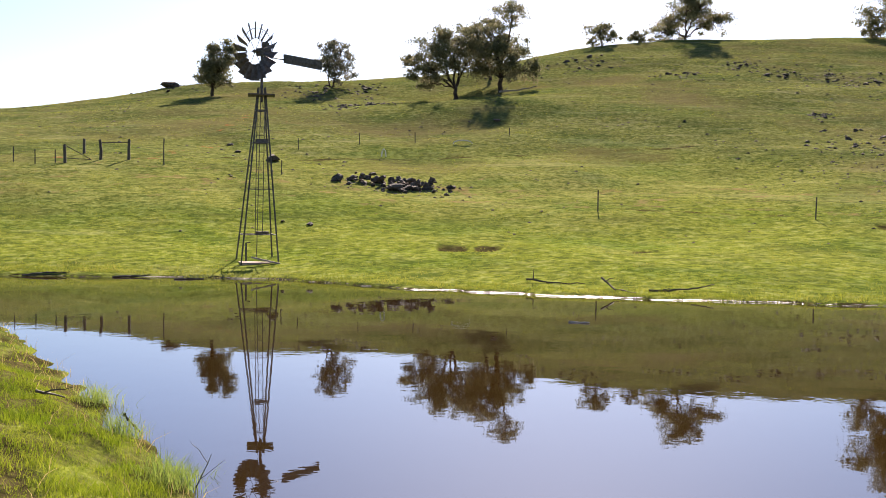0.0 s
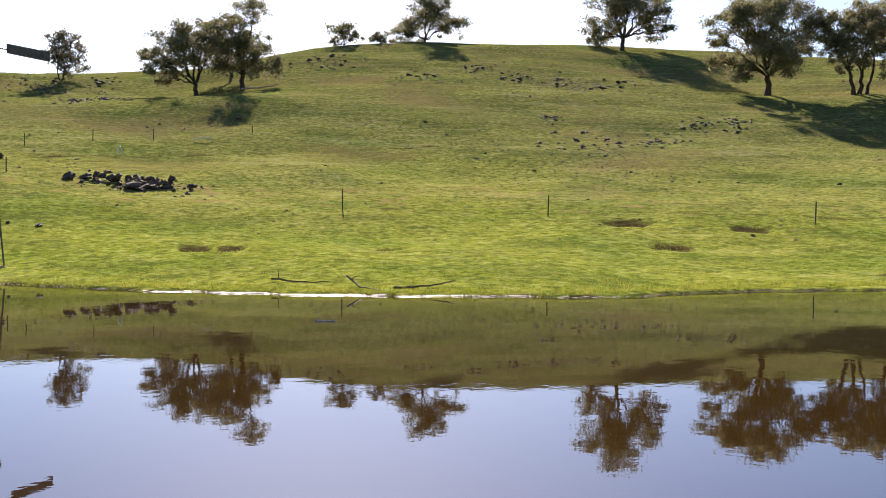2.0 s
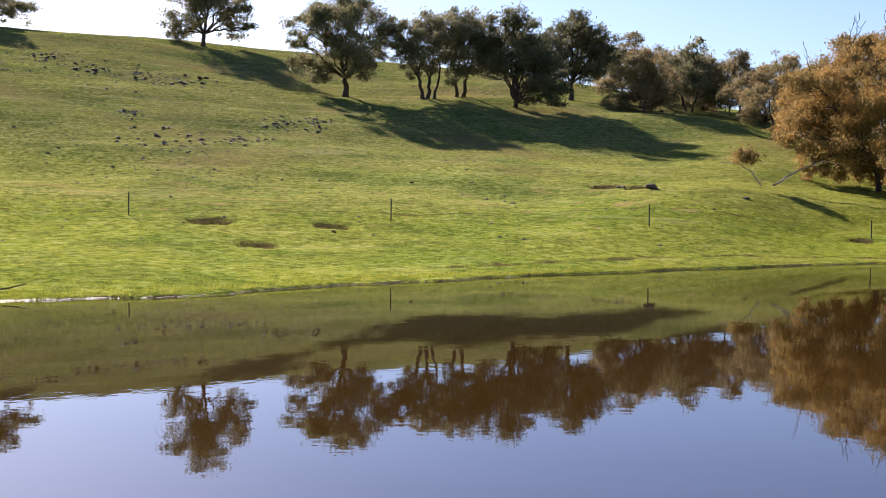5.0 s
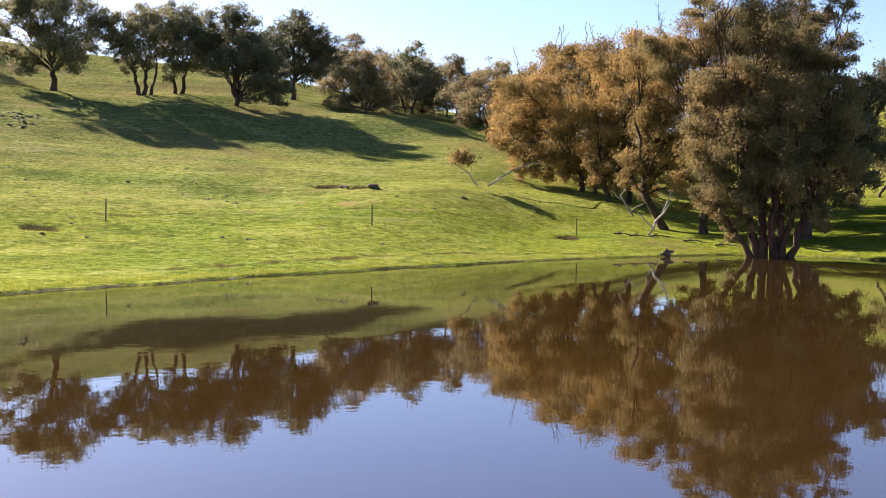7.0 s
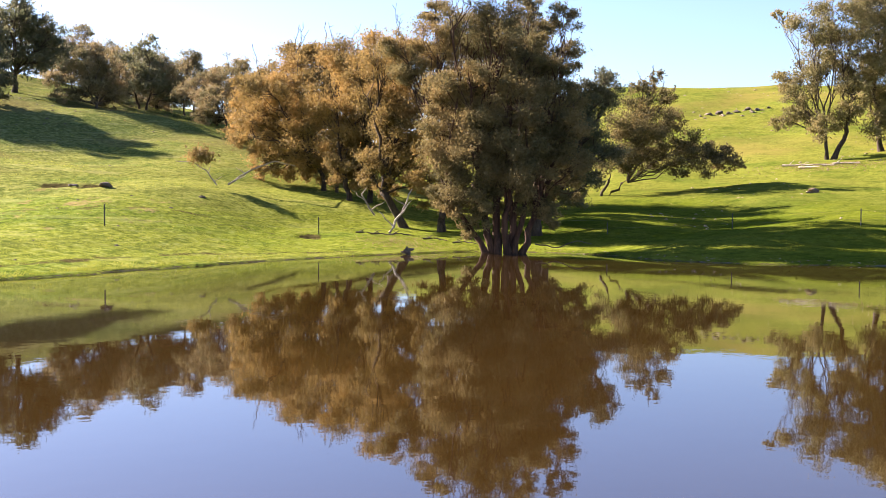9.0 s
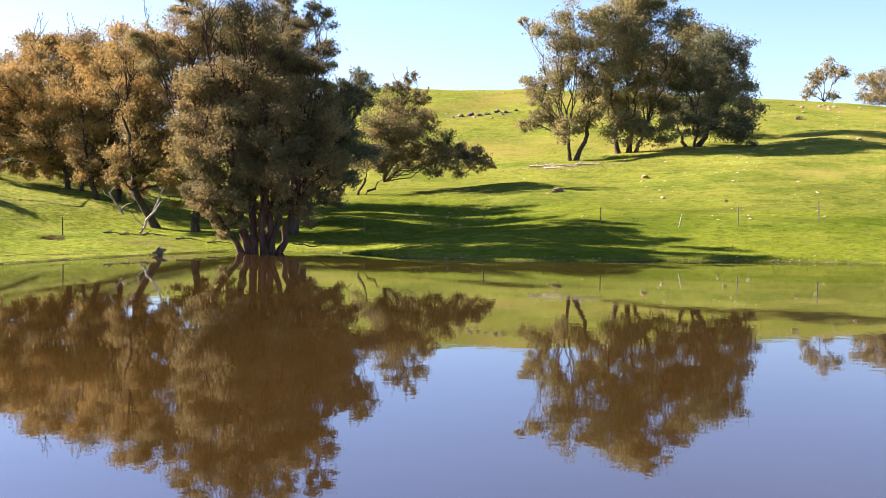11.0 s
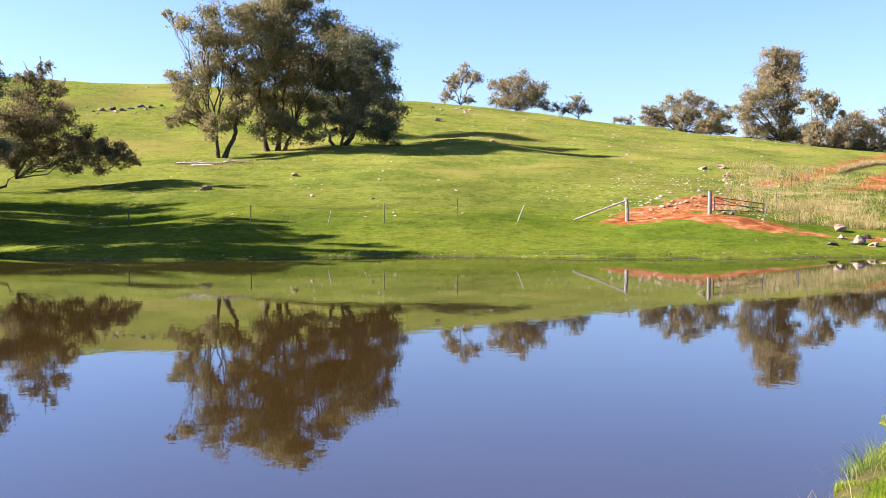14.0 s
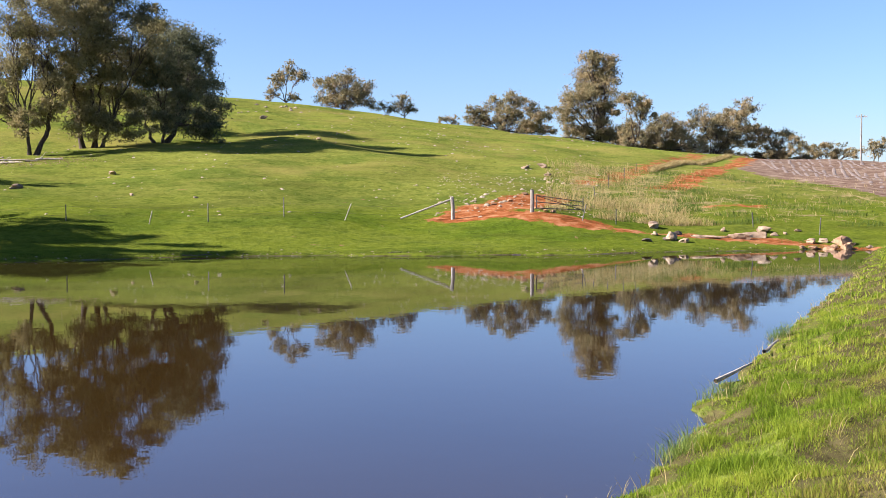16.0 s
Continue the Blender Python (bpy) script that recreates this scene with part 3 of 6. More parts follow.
        spread = (nr.uniform(0.13, 0.25, m) * np.sqrt(0.4 + 0.6 * w))[pick][:, None] * r
        fall = np.abs(nr.normal(size=(n, 1))) * 0.10 * r
        pos.append(cc[pick] + nr.normal(size=(n, 3)) * spread * [1, 1, 0.62] - fall * [0, 0, 1])
    # dead twigs standing out of the top
    tall = sorted(centres, key=lambda q: -q[0].z - q[1])
    for k in range(bare):
        c, r = tall[k % max(1, len(tall) // 2)]
        a0 = c + Vector((rnd.uniform(-0.5, 0.5) * r, rnd.uniform(-0.5, 0.5) * r, 0.4 * r))
        b0 = a0 + Vector((rnd.uniform(-0.5, 0.5), rnd.uniform(-0.5, 0.5), 1)) * (r * rnd.uniform(0.9, 1.5))
        main = bend(rnd, a0, b0, 0, 5, 0.06)
        twigs.tube(main, [0.75 * px, 0.65 * px, 0.55 * px, 0.45 * px, 0.38 * px, 0.3 * px], 4)
        for j in (2, 3, 4):
            twigs.tube([main[j], main[j] + Vector((rnd.uniform(-0.5, 0.5), rnd.uniform(-0.5, 0.5), rnd.uniform(0.2, 0.6))) * r * 0.5], [0.4 * px, 0.25 * px], 4)
    pos = np.concatenate(pos)
    pos = pos[pos[:, 2] > 0.25]
    n = len(pos)
    ax = nr.normal(size=(n, 3)) * [1, 1, 0.8] + [0, 0, -0.7]
    ax /= np.linalg.norm(ax, axis=1)[:, None]
    sd = np.cross(ax, nr.normal(size=(n, 3)))
    sd /= np.linalg.norm(sd, axis=1)[:, None]
    size = nr.uniform(0.6, 1.35, (n, 1))
    a, b = ax * ll * size * 0.5, sd * lw * size * 0.5
    v = np.stack([pos - a + b, pos + a, pos - a - b], 1).reshape(-1, 3)
    for nm, ob in (("trunk", mesh_object("trunk", wood.v, wood.f, BARK[bk], True)), ("twigs", mesh_object("twig_work", twigs.v, twigs.f, BARK[bk])), ("crown", quad_mesh("crown", v, np.arange(3 * n).reshape(-1, 3), LEAF[kind]))):
        ob.parent = root
        if nm == "twigs":
            tagged(ob, kind="stuff")
    return root

gum_tree(-12.17, 112, 12.51, "olive", [(-0.1, 2.7, 1.31), (1.04, 4.77, 1.18), (-0.52, 3.21, 0.83), (1.66, 3.94, 0.94), (0.52, 1.87, 1.07), (-0.83, 2.28, 0.89), (0.83, 3.01, 1.18), (0.31, 3.84, 1.07), (1.24, 1.35, 0.71)])
gum_tree(-6.05, 118, 13.37, "twiggy", [(0.44, 4.7, 1.38), (-0.22, 3.5, 1.13), (1.42, 4.15, 1.25), (0.55, 2.62, 1.25), (0.44, 5.68, 0.74), (-0.44, 4.7, 0.99), (1.75, 3.06, 0.99), (1.2, 5.03, 0.87), (0.22, 1.97, 0.87)], trunks=((0, -0.2), (0.1, 0.3)), fork=0.9)
gum_tree(0.59, 112, 12.57, "olive", [(-3.6, 3.2, 1.42), (-2.5, 5.5, 1.66), (-0.4, 6.1, 1.78), (-4.2, 4.0, 0.95), (-1.6, 3.5, 1.78), (1.0, 6.7, 1.48), (1.4, 4.4, 1.78), (-2.7, 2.0, 1.07)])
gum_tree(2.96, 114, 12.91, "olive", [(1.1, 8.9, 1.33), (-1.5, 8.2, 1.08), (-0.4, 6.4, 1.69), (1.7, 5.8, 1.20), (-1.6, 4.0, 1.69), (1.1, 3.5, 1.51), (3.5, 3.2, 1.20), (-0.4, 4.9, 1.81)])
gum_tree(2.44, 125, 14.75, "olive", [(-0.3, 4.9, 1.65), (-1.3, 6.8, 0.99)])
gum_tree(8.27, 150, 23.67, "olive", [(-0.4, 1.9, 1.43), (1.5, 0.8, 0.95), (-1.3, 0.6, 0.79), (0.3, 2.6, 0.79)])
gum_tree(10.17, 150, 23.77, "olive", [(-0.4, 0.8, 1.11), (0.7, 0.9, 0.95)])
gum_tree(12.56, 157, 24.98, "olive", [(-2.6, 2.3, 1.99), (0.1, 4.1, 2.49), (0.0, 5.6, 1.66), (4.4, 3.2, 1.66), (2.0, 4.8, 1.82), (-3.4, 1.3, 1.16), (2.8, 2.4, 1.16)])
gum_tree(22.98, 160, 24.35, "olive", [(0.9, 5.66, 2.53), (-3.06, 3.33, 2.11), (4.13, 3.96, 2.11), (5.21, 5.48, 1.35), (-1.08, 5.3, 1.86), (0.9, 7.64, 1.69), (-4.22, 2.16, 1.02), (6.11, 2.7, 1.02), (-2.7, 8.18, 2.53), (0.81, 10.52, 2.36), (4.04, 8.36, 2.36), (-0.81, 10.16, 2.11)])
gum_tree(30.34, 117, 13.74, "olive", [(-3.7, 6.5, 1.85), (-1.3, 7.8, 1.98), (0.5, 9.1, 1.85), (3.2, 7.9, 1.85), (5.0, 6.8, 1.55), (-4.3, 3.5, 1.48), (-2.2, 2.7, 1.36), (1.4, 3.4, 1.73), (2.3, 5.2, 1.85), (-0.7, 5.1, 2.16), (-5.2, 5.6, 0.93), (5.9, 7.7, 0.87), (0.5, 10.4, 1.55), (-2.5, 9.1, 1.55)], dens=1.25)
gum_tree(34.74, 116, 13.95, "olive", [(-0.6, 5.9, 1.72), (0.9, 7.1, 1.72), (-0.9, 3.5, 1.35), (0.6, 3.8, 1.53), (-1.5, 2.3, 0.74), (-2.1, 5.6, 1.47), (-2.4, 3.8, 1.10), (-0.3, 7.4, 1.53), (1.2, 5.3, 1.53)], trunks=((-0.5, -0.6), (0.0, 0.1), (0.5, 0.7)), fork=2.6)
gum_tree(36.39, 117, 13.97, "olive", [(-0.4, 7.6, 1.98), (1.2, 5.8, 1.73), (-1.0, 4.9, 1.85), (0.9, 3.4, 1.55), (-0.3, 2.4, 1.24), (1.2, 7.6, 1.48), (1.8, 4.6, 1.36), (0.3, 6.1, 1.73), (2.4, 5.8, 1.11)], trunks=((-0.2, -0.2), (0.4, 0.3)), fork=2.2)
gum_tree(39.4, 113, 12.30, "dark", [(-0.43, 8.42, 1.67), (-1.81, 6.4, 1.67), (1.39, 6.72, 1.91), (2.67, 4.58, 1.79), (-0.32, 4.58, 1.91), (-2.13, 4.9, 1.19), (2.98, 2.24, 1.79), (4.48, 1.39, 1.19), (1.81, 1.07, 0.9), (-1.28, 8.42, 1.49), (1.07, 8.42, 1.49), (0.21, 6.4, 1.91), (3.52, 6.08, 1.49), (4.16, 3.41, 1.56), (2.35, 3.2, 1.67), (-2.77, 6.93, 1.31), (1.39, 4.58, 1.79), (4.48, 0.21, 0.71)])
gum_tree(42.34, 128, 15.17, "dark", [(-0.3, 7.3, 1.89), (1.7, 6.3, 1.69), (0.8, 4.3, 1.89), (-2.0, 7.3, 1.35), (4.1, 5.7, 1.69), (4.8, 4.0, 1.22), (3.1, 5.0, 1.89), (1.4, 7.7, 1.69), (-0.9, 5.7, 1.76), (2.1, 2.7, 1.62), (0.4, 8.7, 1.08), (-0.9, 3.0, 1.49)])
gum_tree(46.15, 120, 12.21, "grey", [(-1.3, 5.0, 1.59), (1.2, 5.3, 1.78), (-0.1, 3.4, 2.22), (-2.2, 2.5, 1.39), (2.1, 2.5, 1.59), (0.6, 1.2, 1.14), (-3.8, 1.6, 0.89), (-2.2, 4.1, 1.65), (2.4, 4.0, 1.52), (-1.0, 2.2, 1.52), (1.5, 1.2, 1.27), (-2.8, 1.3, 1.01), (0.2, 6.2, 1.14)])
gum_tree(49.10, 135, 13.40, "grey", [(-1.1, 4.9, 1.78), (0.6, 5.9, 1.57), (2.0, 3.8, 2.00), (-0.4, 2.8, 2.00), (3.1, 1.7, 1.57), (-1.4, 1.4, 1.07), (-2.1, 3.8, 1.71), (0.6, 3.8, 1.85), (2.0, 1.7, 1.71), (0.3, 1.0, 1.43), (-2.5, 5.9, 1.28)])
gum_tree(52.15, 122, 11.06, "grey", [(-1.6, 4.4, 1.61), (0.2, 5.3, 1.42), (1.4, 3.7, 1.80), (-0.7, 2.8, 1.80), (1.8, 1.5, 1.42), (-1.6, 1.3, 1.16), (-2.8, 3.5, 1.55), (0.2, 3.4, 1.80), (2.7, 2.8, 1.55), (0.3, 0.9, 1.42), (-1.8, 0.6, 1.16), (2.0, 4.6, 1.29)])
gum_tree(47.62, 150, 15.79, "grey", [(-1.6, 5.4, 2.06), (1.1, 4.6, 2.06), (-0.8, 2.3, 2.22), (1.5, 1.5, 1.98), (3.8, 3.1, 1.98), (-0.1, 3.5, 2.06), (3.0, 4.6, 1.74), (2.3, 0.4, 1.59)])
gum_tree(54.00, 140, 11.58, "grey", [(-1.1, 5.3, 2.07), (0.6, 3.2, 2.07), (-1.4, 1.8, 1.78), (1.4, 1.1, 1.78)])
gum_tree(43.90, 150, 17.75, "olive", [(-0.9, 5.9, 1.90), (1.1, 4.3, 1.98), (3.5, 4.3, 1.74), (1.9, 2.0, 1.90), (-1.2, 2.7, 1.74)])
gum_tree(37.89, 150, 18.05, "olive", [(-0.0, 5.1, 1.74), (-0.8, 3.1, 1.74), (0.8, 2.7, 1.59)])
gum_tree(51.86, 150, 13.80, "grey", [(-2.8, 6.4, 1.74), (1.7, 6.9, 1.43), (4.4, 5.7, 1.59), (5.5, 2.6, 1.98)])
gum_tree(45.2, 138, 15.69, "grey", [(-2.21, 3.09, 1.71), (-0.28, 5.56, 1.81), (2.33, 4.72, 1.98), (0.28, 2.98, 1.84), (-1.76, 4.8, 1.45), (2.94, 2.75, 1.58), (-2.66, 1.67, 1.21), (0.9, 7.16, 1.28)], trunks=((-0.3, -0.4), (0.3, 0.5)), fork=1.8)
gum_tree(48.4, 128, 13.19, "olive", [(-1.7, 3.08, 1.8), (0.14, 5.96, 1.7), (1.98, 4.08, 2.06), (0.79, 2.99, 1.85), (-1.17, 5.22, 1.71), (2.88, 2.46, 1.43), (-2.82, 1.89, 1.16), (0.64, 7.23, 1.03)], trunks=((-0.3, -0.4), (0.3, 0.5)), fork=1.8)
gum_tree(50.7, 130, 12.69, "grey", [(-2.36, 3.56, 1.66), (0.03, 5.92, 1.78), (2.4, 4.18, 1.81), (0.26, 3.07, 1.84), (-1.62, 5.37, 1.49), (2.65, 2.81, 1.31), (-3.25, 1.71, 1.35), (0.89, 6.71, 1.12)], trunks=((-0.3, -0.4), (0.3, 0.5)), fork=1.8)
gum_tree(52.9, 116, 10.08, "grey", [(-2.26, 3.41, 1.55), (0.16, 6.31, 2.07), (2.19, 4.86, 1.62), (0.33, 3.37, 2.09), (-1.57, 5.55, 1.61), (2.85, 2.26, 1.35), (-2.94, 1.62, 1.23), (1.17, 6.8, 1.02)], trunks=((-0.3, -0.4), (0.3, 0.5)), fork=1.8)
gum_tree(54.6, 104, 7.78, "brown", [(-1.96, 2.45, 1.51), (-0.11, 4.56, 1.33), (1.99, 3.48, 1.37), (0.05, 1.95, 1.43), (-1.06, 3.79, 1.1), (2.07, 1.72, 1.32), (-2.62, 1.58, 1.09), (0.57, 5.99, 0.93)], trunks=((-0.3, -0.4), (0.3, 0.5)), fork=1.8)
gum_tree(58.7, 93, 4.97, "brown", [(-1.6, 4.2, 1.8), (0.4, 5.6, 1.9), (1.8, 4.0, 1.7), (-0.6, 7.4, 1.7), (1.2, 7.8, 1.6), (-2.2, 6.2, 1.5), (0.2, 2.6, 1.6), (2.4, 6.0, 1.4)], trunks=((-0.3, -0.4), (0.3, 0.5)), fork=1.8)
gum_tree(57.83, 80, 3.02, "brown", [(-4.5, 7.9, 1.69), (-2.8, 9.2, 1.90), (-1.1, 7.9, 1.90), (-3.6, 6.3, 1.69), (-1.9, 5.0, 1.90), (-5.5, 4.6, 1.27), (-4.8, 3.3, 1.06), (-0.7, 3.3, 1.69), (-3.2, 2.7, 1.06), (-2.1, 1.9, 1.18), (0.2, 1.6, 1.18), (-4.4, 2.2, 0.93), (-3.2, 3.8, 1.35), (-1.5, 2.5, 1.27), (-4.9, 6.3, 1.44), (-5.7, 5.8, 1.10), (-3.4, 7.5, 1.69)], trunks=((0, -0.6), (0.8, 0.3)), fork=2.2, bare=4)
gum_tree(59.75, 74, 2.69, "brown", [(-1.7, 9.5, 1.76), (-0.1, 8.7, 1.95), (-2.0, 6.8, 1.95), (-0.1, 5.7, 1.95), (-1.6, 3.8, 1.56), (0.3, 3.0, 1.37), (-0.8, 1.8, 1.09), (0.7, 1.3, 0.94), (-0.8, 4.7, 1.76), (-0.4, 2.6, 1.37), (-1.9, 2.2, 1.02), (0.6, 7.6, 1.76)], trunks=((-0.8, -0.5), (0.4, 0.2)), fork=2.2, bare=4)
gum_tree(62.11, 66, 1.67, "brown", [(-1.8, 10.1, 1.39), (-0.8, 8.1, 1.57), (-0.4, 5.7, 1.57), (-1.1, 3.7, 1.22), (-2.1, 2.7, 0.87), (0.3, 3.7, 1.05), (-1.0, 1.8, 0.70), (0.8, 2.0, 0.84), (-1.1, 6.7, 1.57), (-0.1, 4.7, 1.33), (-0.4, 2.7, 0.91)], trunks=((0, -1.5),), fork=2.4, skirt=True)
gum_tree(63.98, 64, 1.65, "brown", [(-1.3, 9.2, 1.35), (-0.6, 6.9, 1.52), (-0.6, 4.6, 1.35), (-1.0, 2.6, 1.01), (-0.2, 2.0, 0.85), (-0.7, 1.3, 0.74), (0.4, 1.1, 0.68)])
gum_tree(56.78, 88, 3.75, "brown", [(-4.5, 7.6, 1.63), (-3.1, 9.0, 1.63), (-0.8, 10.3, 1.63), (1.2, 9.8, 1.86), (-3.7, 5.3, 1.86), (-0.1, 6.2, 1.86), (2.2, 8.9, 1.86)], bare=4)
gum_tree(61.21, 86, 3.32, "brown", [(-2.8, 10.9, 1.82), (-0.6, 10.4, 1.82), (1.1, 11.3, 1.82), (-1.4, 7.3, 2.04), (1.2, 7.3, 2.04), (2.1, 4.2, 1.82), (-2.7, 4.2, 1.82)], bare=4)
gum_tree(67.37, 55, 0.07, "pond", [(-5.7, 11.1, 1.16), (-3.9, 11.7, 1.31), (-2.2, 12.0, 1.45), (-0.5, 11.7, 1.45), (1.5, 12.3, 1.16), (3.0, 12.4, 0.81), (-3.1, 9.7, 1.45), (-1.0, 9.7, 1.60), (1.0, 9.7, 1.45), (2.6, 9.1, 1.02), (-2.2, 7.7, 1.45), (0.1, 7.4, 1.60), (2.2, 7.1, 1.45), (-3.3, 6.5, 1.16), (3.3, 6.3, 1.02), (-1.6, 5.1, 1.45), (0.7, 4.8, 1.45), (2.5, 4.5, 1.02), (-2.7, 3.6, 1.16), (1.3, 2.9, 0.87), (3.6, 4.5, 0.87), (-2.7, 2.2, 0.73), (-1.3, 1.8, 0.73), (-2.2, 13.4, 1.16), (0.1, 13.7, 1.16), (-3.9, 13.1, 0.87), (1.2, 13.4, 0.87), (-0.7, 4.2, 1.31), (-1.8, 2.9, 1.16), (0.3, 3.9, 1.31), (-3.2, 2.9, 0.87), (1.5, 4.1, 1.16), (1.9, 5.7, 1.16), (-1.3, 6.5, 1.31), (3.1, 3.4, 0.81), (-3.0, 4.8, 1.16), (-0.8, 11.1, 1.31), (3.0, 8.0, 1.02), (2.1, 2.1, 0.58), (-2.3, 11.1, 1.31), (1.8, 10.8, 1.16), (0.7, 11.1, 1.31), (3.0, 10.3, 0.87), (-1.9, 8.8, 1.45), (-3.3, 8.0, 1.31), (-4.8, 9.4, 1.02), (-1.8, 1.3, 0.58), (-0.6, 2.8, 0.9), (0.9, 2.5, 0.8), (2.3, 1.7, 0.6)], trunks=((-0.45, -0.7), (-0.2, -0.25), (0.05, 0.1), (0.25, 0.2), (0.5, 0.5), (0.7, 0.9), (-0.4, -2.2)), fork=2.9, dens=1.25, bare=5, skirt=True, deep=6.5)
gum_tree(69.08, 62, 0.63, "dark", [(1.6, 2.6, 0.85), (1.1, 3.9, 1.15), (3.9, 9.1, 0.92), (4.3, 8.3, 0.72), (3.2, 7.5, 1.15), (2.5, 8.4, 0.82), (3.0, 5.9, 0.98), (2.2, 3.9, 0.98), (-1.7, 11.0, 1.47), (-0.1, 9.7, 1.47), (-1.7, 7.8, 1.47), (0.3, 7.1, 1.38), (-3.0, 9.1, 1.31), (-0.8, 11.7, 1.31), (-1.0, 5.5, 1.47), (-2.7, 5.9, 1.31), (3.4, 4.9, 1.1), (2.6, 6.4, 1.1), (3.4, 3.4, 0.9), (1.8, 5.2, 1.2), (1.6, 7.6, 1.2), (0.2, 3.4, 1.1), (2.6, 2.4, 0.7)], fork=1.2, deep=4.0)
# two unseen gums behind the pond tree, added to fill out the ground shadow
gum_tree(67.56, 72, 2.21, "dark", [(-3.1, 7.2, 1.71), (-1.2, 8.3, 1.90), (1.1, 7.9, 1.90), (-0.8, 5.7, 1.90), (1.8, 5.3, 1.71), (-2.3, 4.2, 1.52), (0.4, 3.0, 1.71)])
gum_tree(69.51, 80, 2.53, "dark", [(-3.2, 7.2, 1.90), (-1.1, 8.0, 1.90), (0.8, 6.4, 1.69), (-1.5, 5.1, 1.90), (0.6, 3.9, 1.48), (-2.8, 3.4, 1.69)])
gum_tree(72.34, 88, 3.11, "pond", [(4.4, 9.5, 0.70), (4.0, 7.3, 1.39), (2.6, 5.9, 1.86), (4.9, 5.0, 1.63), (6.2, 3.9, 1.16), (8.0, 3.2, 1.30), (9.6, 3.0, 0.93), (2.2, 3.7, 1.63), (3.6, 3.2, 1.39), (0.9, 2.3, 1.39), (5.6, 6.6, 1.2), (5.2, 8.2, 0.9), (3.4, 8.6, 0.9), (7.2, 4.4, 1.2), (9.0, 3.6, 1.1), (6.4, 2.6, 1.0), (3.0, 4.6, 1.6), (4.6, 3.4, 1.3), (10.5, 2.7, 0.8), (9.9, 3.5, 0.7)], bark="dark", bare=4, trunks=((0, 0.8), (0.3, 2.0)), fork=1.5)
gum_tree(83.80, 110, 7.25, "pale", [(-1.5, 12.6, 2.03), (0.2, 13.8, 1.74), (-3.8, 8.1, 1.45), (-2.1, 7.5, 1.45), (1.4, 10.9, 2.03), (-2.6, 4.0, 1.63), (-4.4, 3.7, 1.16), (-0.9, 2.9, 1.45), (-4.7, 14.1, 0.70), (2.0, 5.8, 1.74), (-0.1, 10.9, 2.03), (-1.5, 9.2, 1.74), (0.5, 8.1, 1.74), (-3.2, 5.8, 1.28), (1.4, 3.5, 1.45), (2.5, 8.6, 1.74), (-3.8, 6.6, 1.16)], trunks=((0, -0.3), (0.3, 1.2)), fork=2.5, bark="dark")
gum_tree(86.65, 114, 8.02, "pale", [(-0.1, 14.2, 2.71), (2.2, 14.8, 2.41), (-1.3, 11.3, 2.41), (2.8, 11.2, 2.71), (5.2, 13.5, 1.81), (-0.1, 7.7, 2.71), (2.9, 7.1, 2.71), (4.6, 9.4, 2.11), (-1.2, 4.8, 2.11), (2.3, 3.6, 2.41), (3.5, 1.8, 1.51), (1.6, 16.5, 1.81), (-2.4, 7.1, 2.11), (-0.9, 2.4, 1.69), (1.2, 1.8, 1.51), (5.8, 11.2, 2.11), (1.7, 9.5, 2.71), (-1.9, 13.6, 2.11)], trunks=((-0.7, -0.6), (0.3, 0.3), (0.9, 1.2)), fork=3.0, bark="dark", dens=1.25)
gum_tree(90.04, 117, 9.24, "dark", [(2.0, 10.3, 2.16), (4.3, 9.7, 1.73), (0.8, 7.9, 2.16), (3.8, 6.7, 2.16), (-0.4, 5.0, 2.16), (2.6, 3.7, 2.47), (5.6, 3.1, 1.85), (5.0, 1.3, 1.73), (0.9, 1.9, 1.55), (-1.5, 3.2, 1.55)], deep=4.0, trunks=((-0.5, -1.0), (0.2, 0.4), (0.6, 1.2)), fork=2.2)
# hidden behind the gum above, added for the upper shadow band it casts
gum_tree(90.33, 131, 10.45, "dark", [(-0.5, 9.9, 2.42), (2.2, 9.1, 2.42), (0.9, 6.5, 2.63), (3.6, 5.1, 2.21), (-0.4, 3.8, 2.08), (1.6, 2.1, 1.73)], fork=2.5, trunks=((0, -0.4), (0.5, 0.6)))
gum_tree(96.50, 243, 23.99, "grey", [(0.6, 7.9, 2.57), (3.2, 6.6, 1.80), (-1.9, 5.3, 1.80), (-3.2, 2.8, 1.80), (1.7, 1.8, 1.54)])
gum_tree(99.51, 237, 22.44, "grey", [(-3.7, 6.2, 2.25), (0.6, 6.2, 3.51), (4.3, 4.9, 2.50), (-4.4, 2.5, 1.88), (1.8, 2.5, 2.25), (5.6, 1.8, 1.75), (-1.9, 4.3, 2.75), (3.1, 3.7, 2.50), (-2.5, 1.9, 1.75), (-0.0, 1.9, 2.00)])
gum_tree(102.79, 235, 20.97, "grey", [(-0.6, 3.1, 2.23), (-4.3, 2.5, 1.74), (1.2, 1.8, 1.49)])
gum_tree(105.15, 225, 18.69, "grey", [(-1.2, 1.1, 1.19), (1.1, 1.0, 1.19)])
gum_tree(108.06, 208, 15.95, "grey", [(-4.8, 3.8, 1.98), (-1.6, 5.9, 1.98), (1.5, 5.3, 2.42), (4.6, 4.7, 2.20), (2.6, 2.6, 1.98), (-3.7, 2.2, 1.54), (7.7, 3.1, 1.98), (7.2, 1.0, 1.32), (-5.8, 2.2, 1.98), (-0.5, 2.1, 2.20), (5.7, 2.0, 2.42), (0.5, 3.7, 2.20), (4.1, 0.7, 1.76), (-6.3, 3.8, 1.32)], under=True)
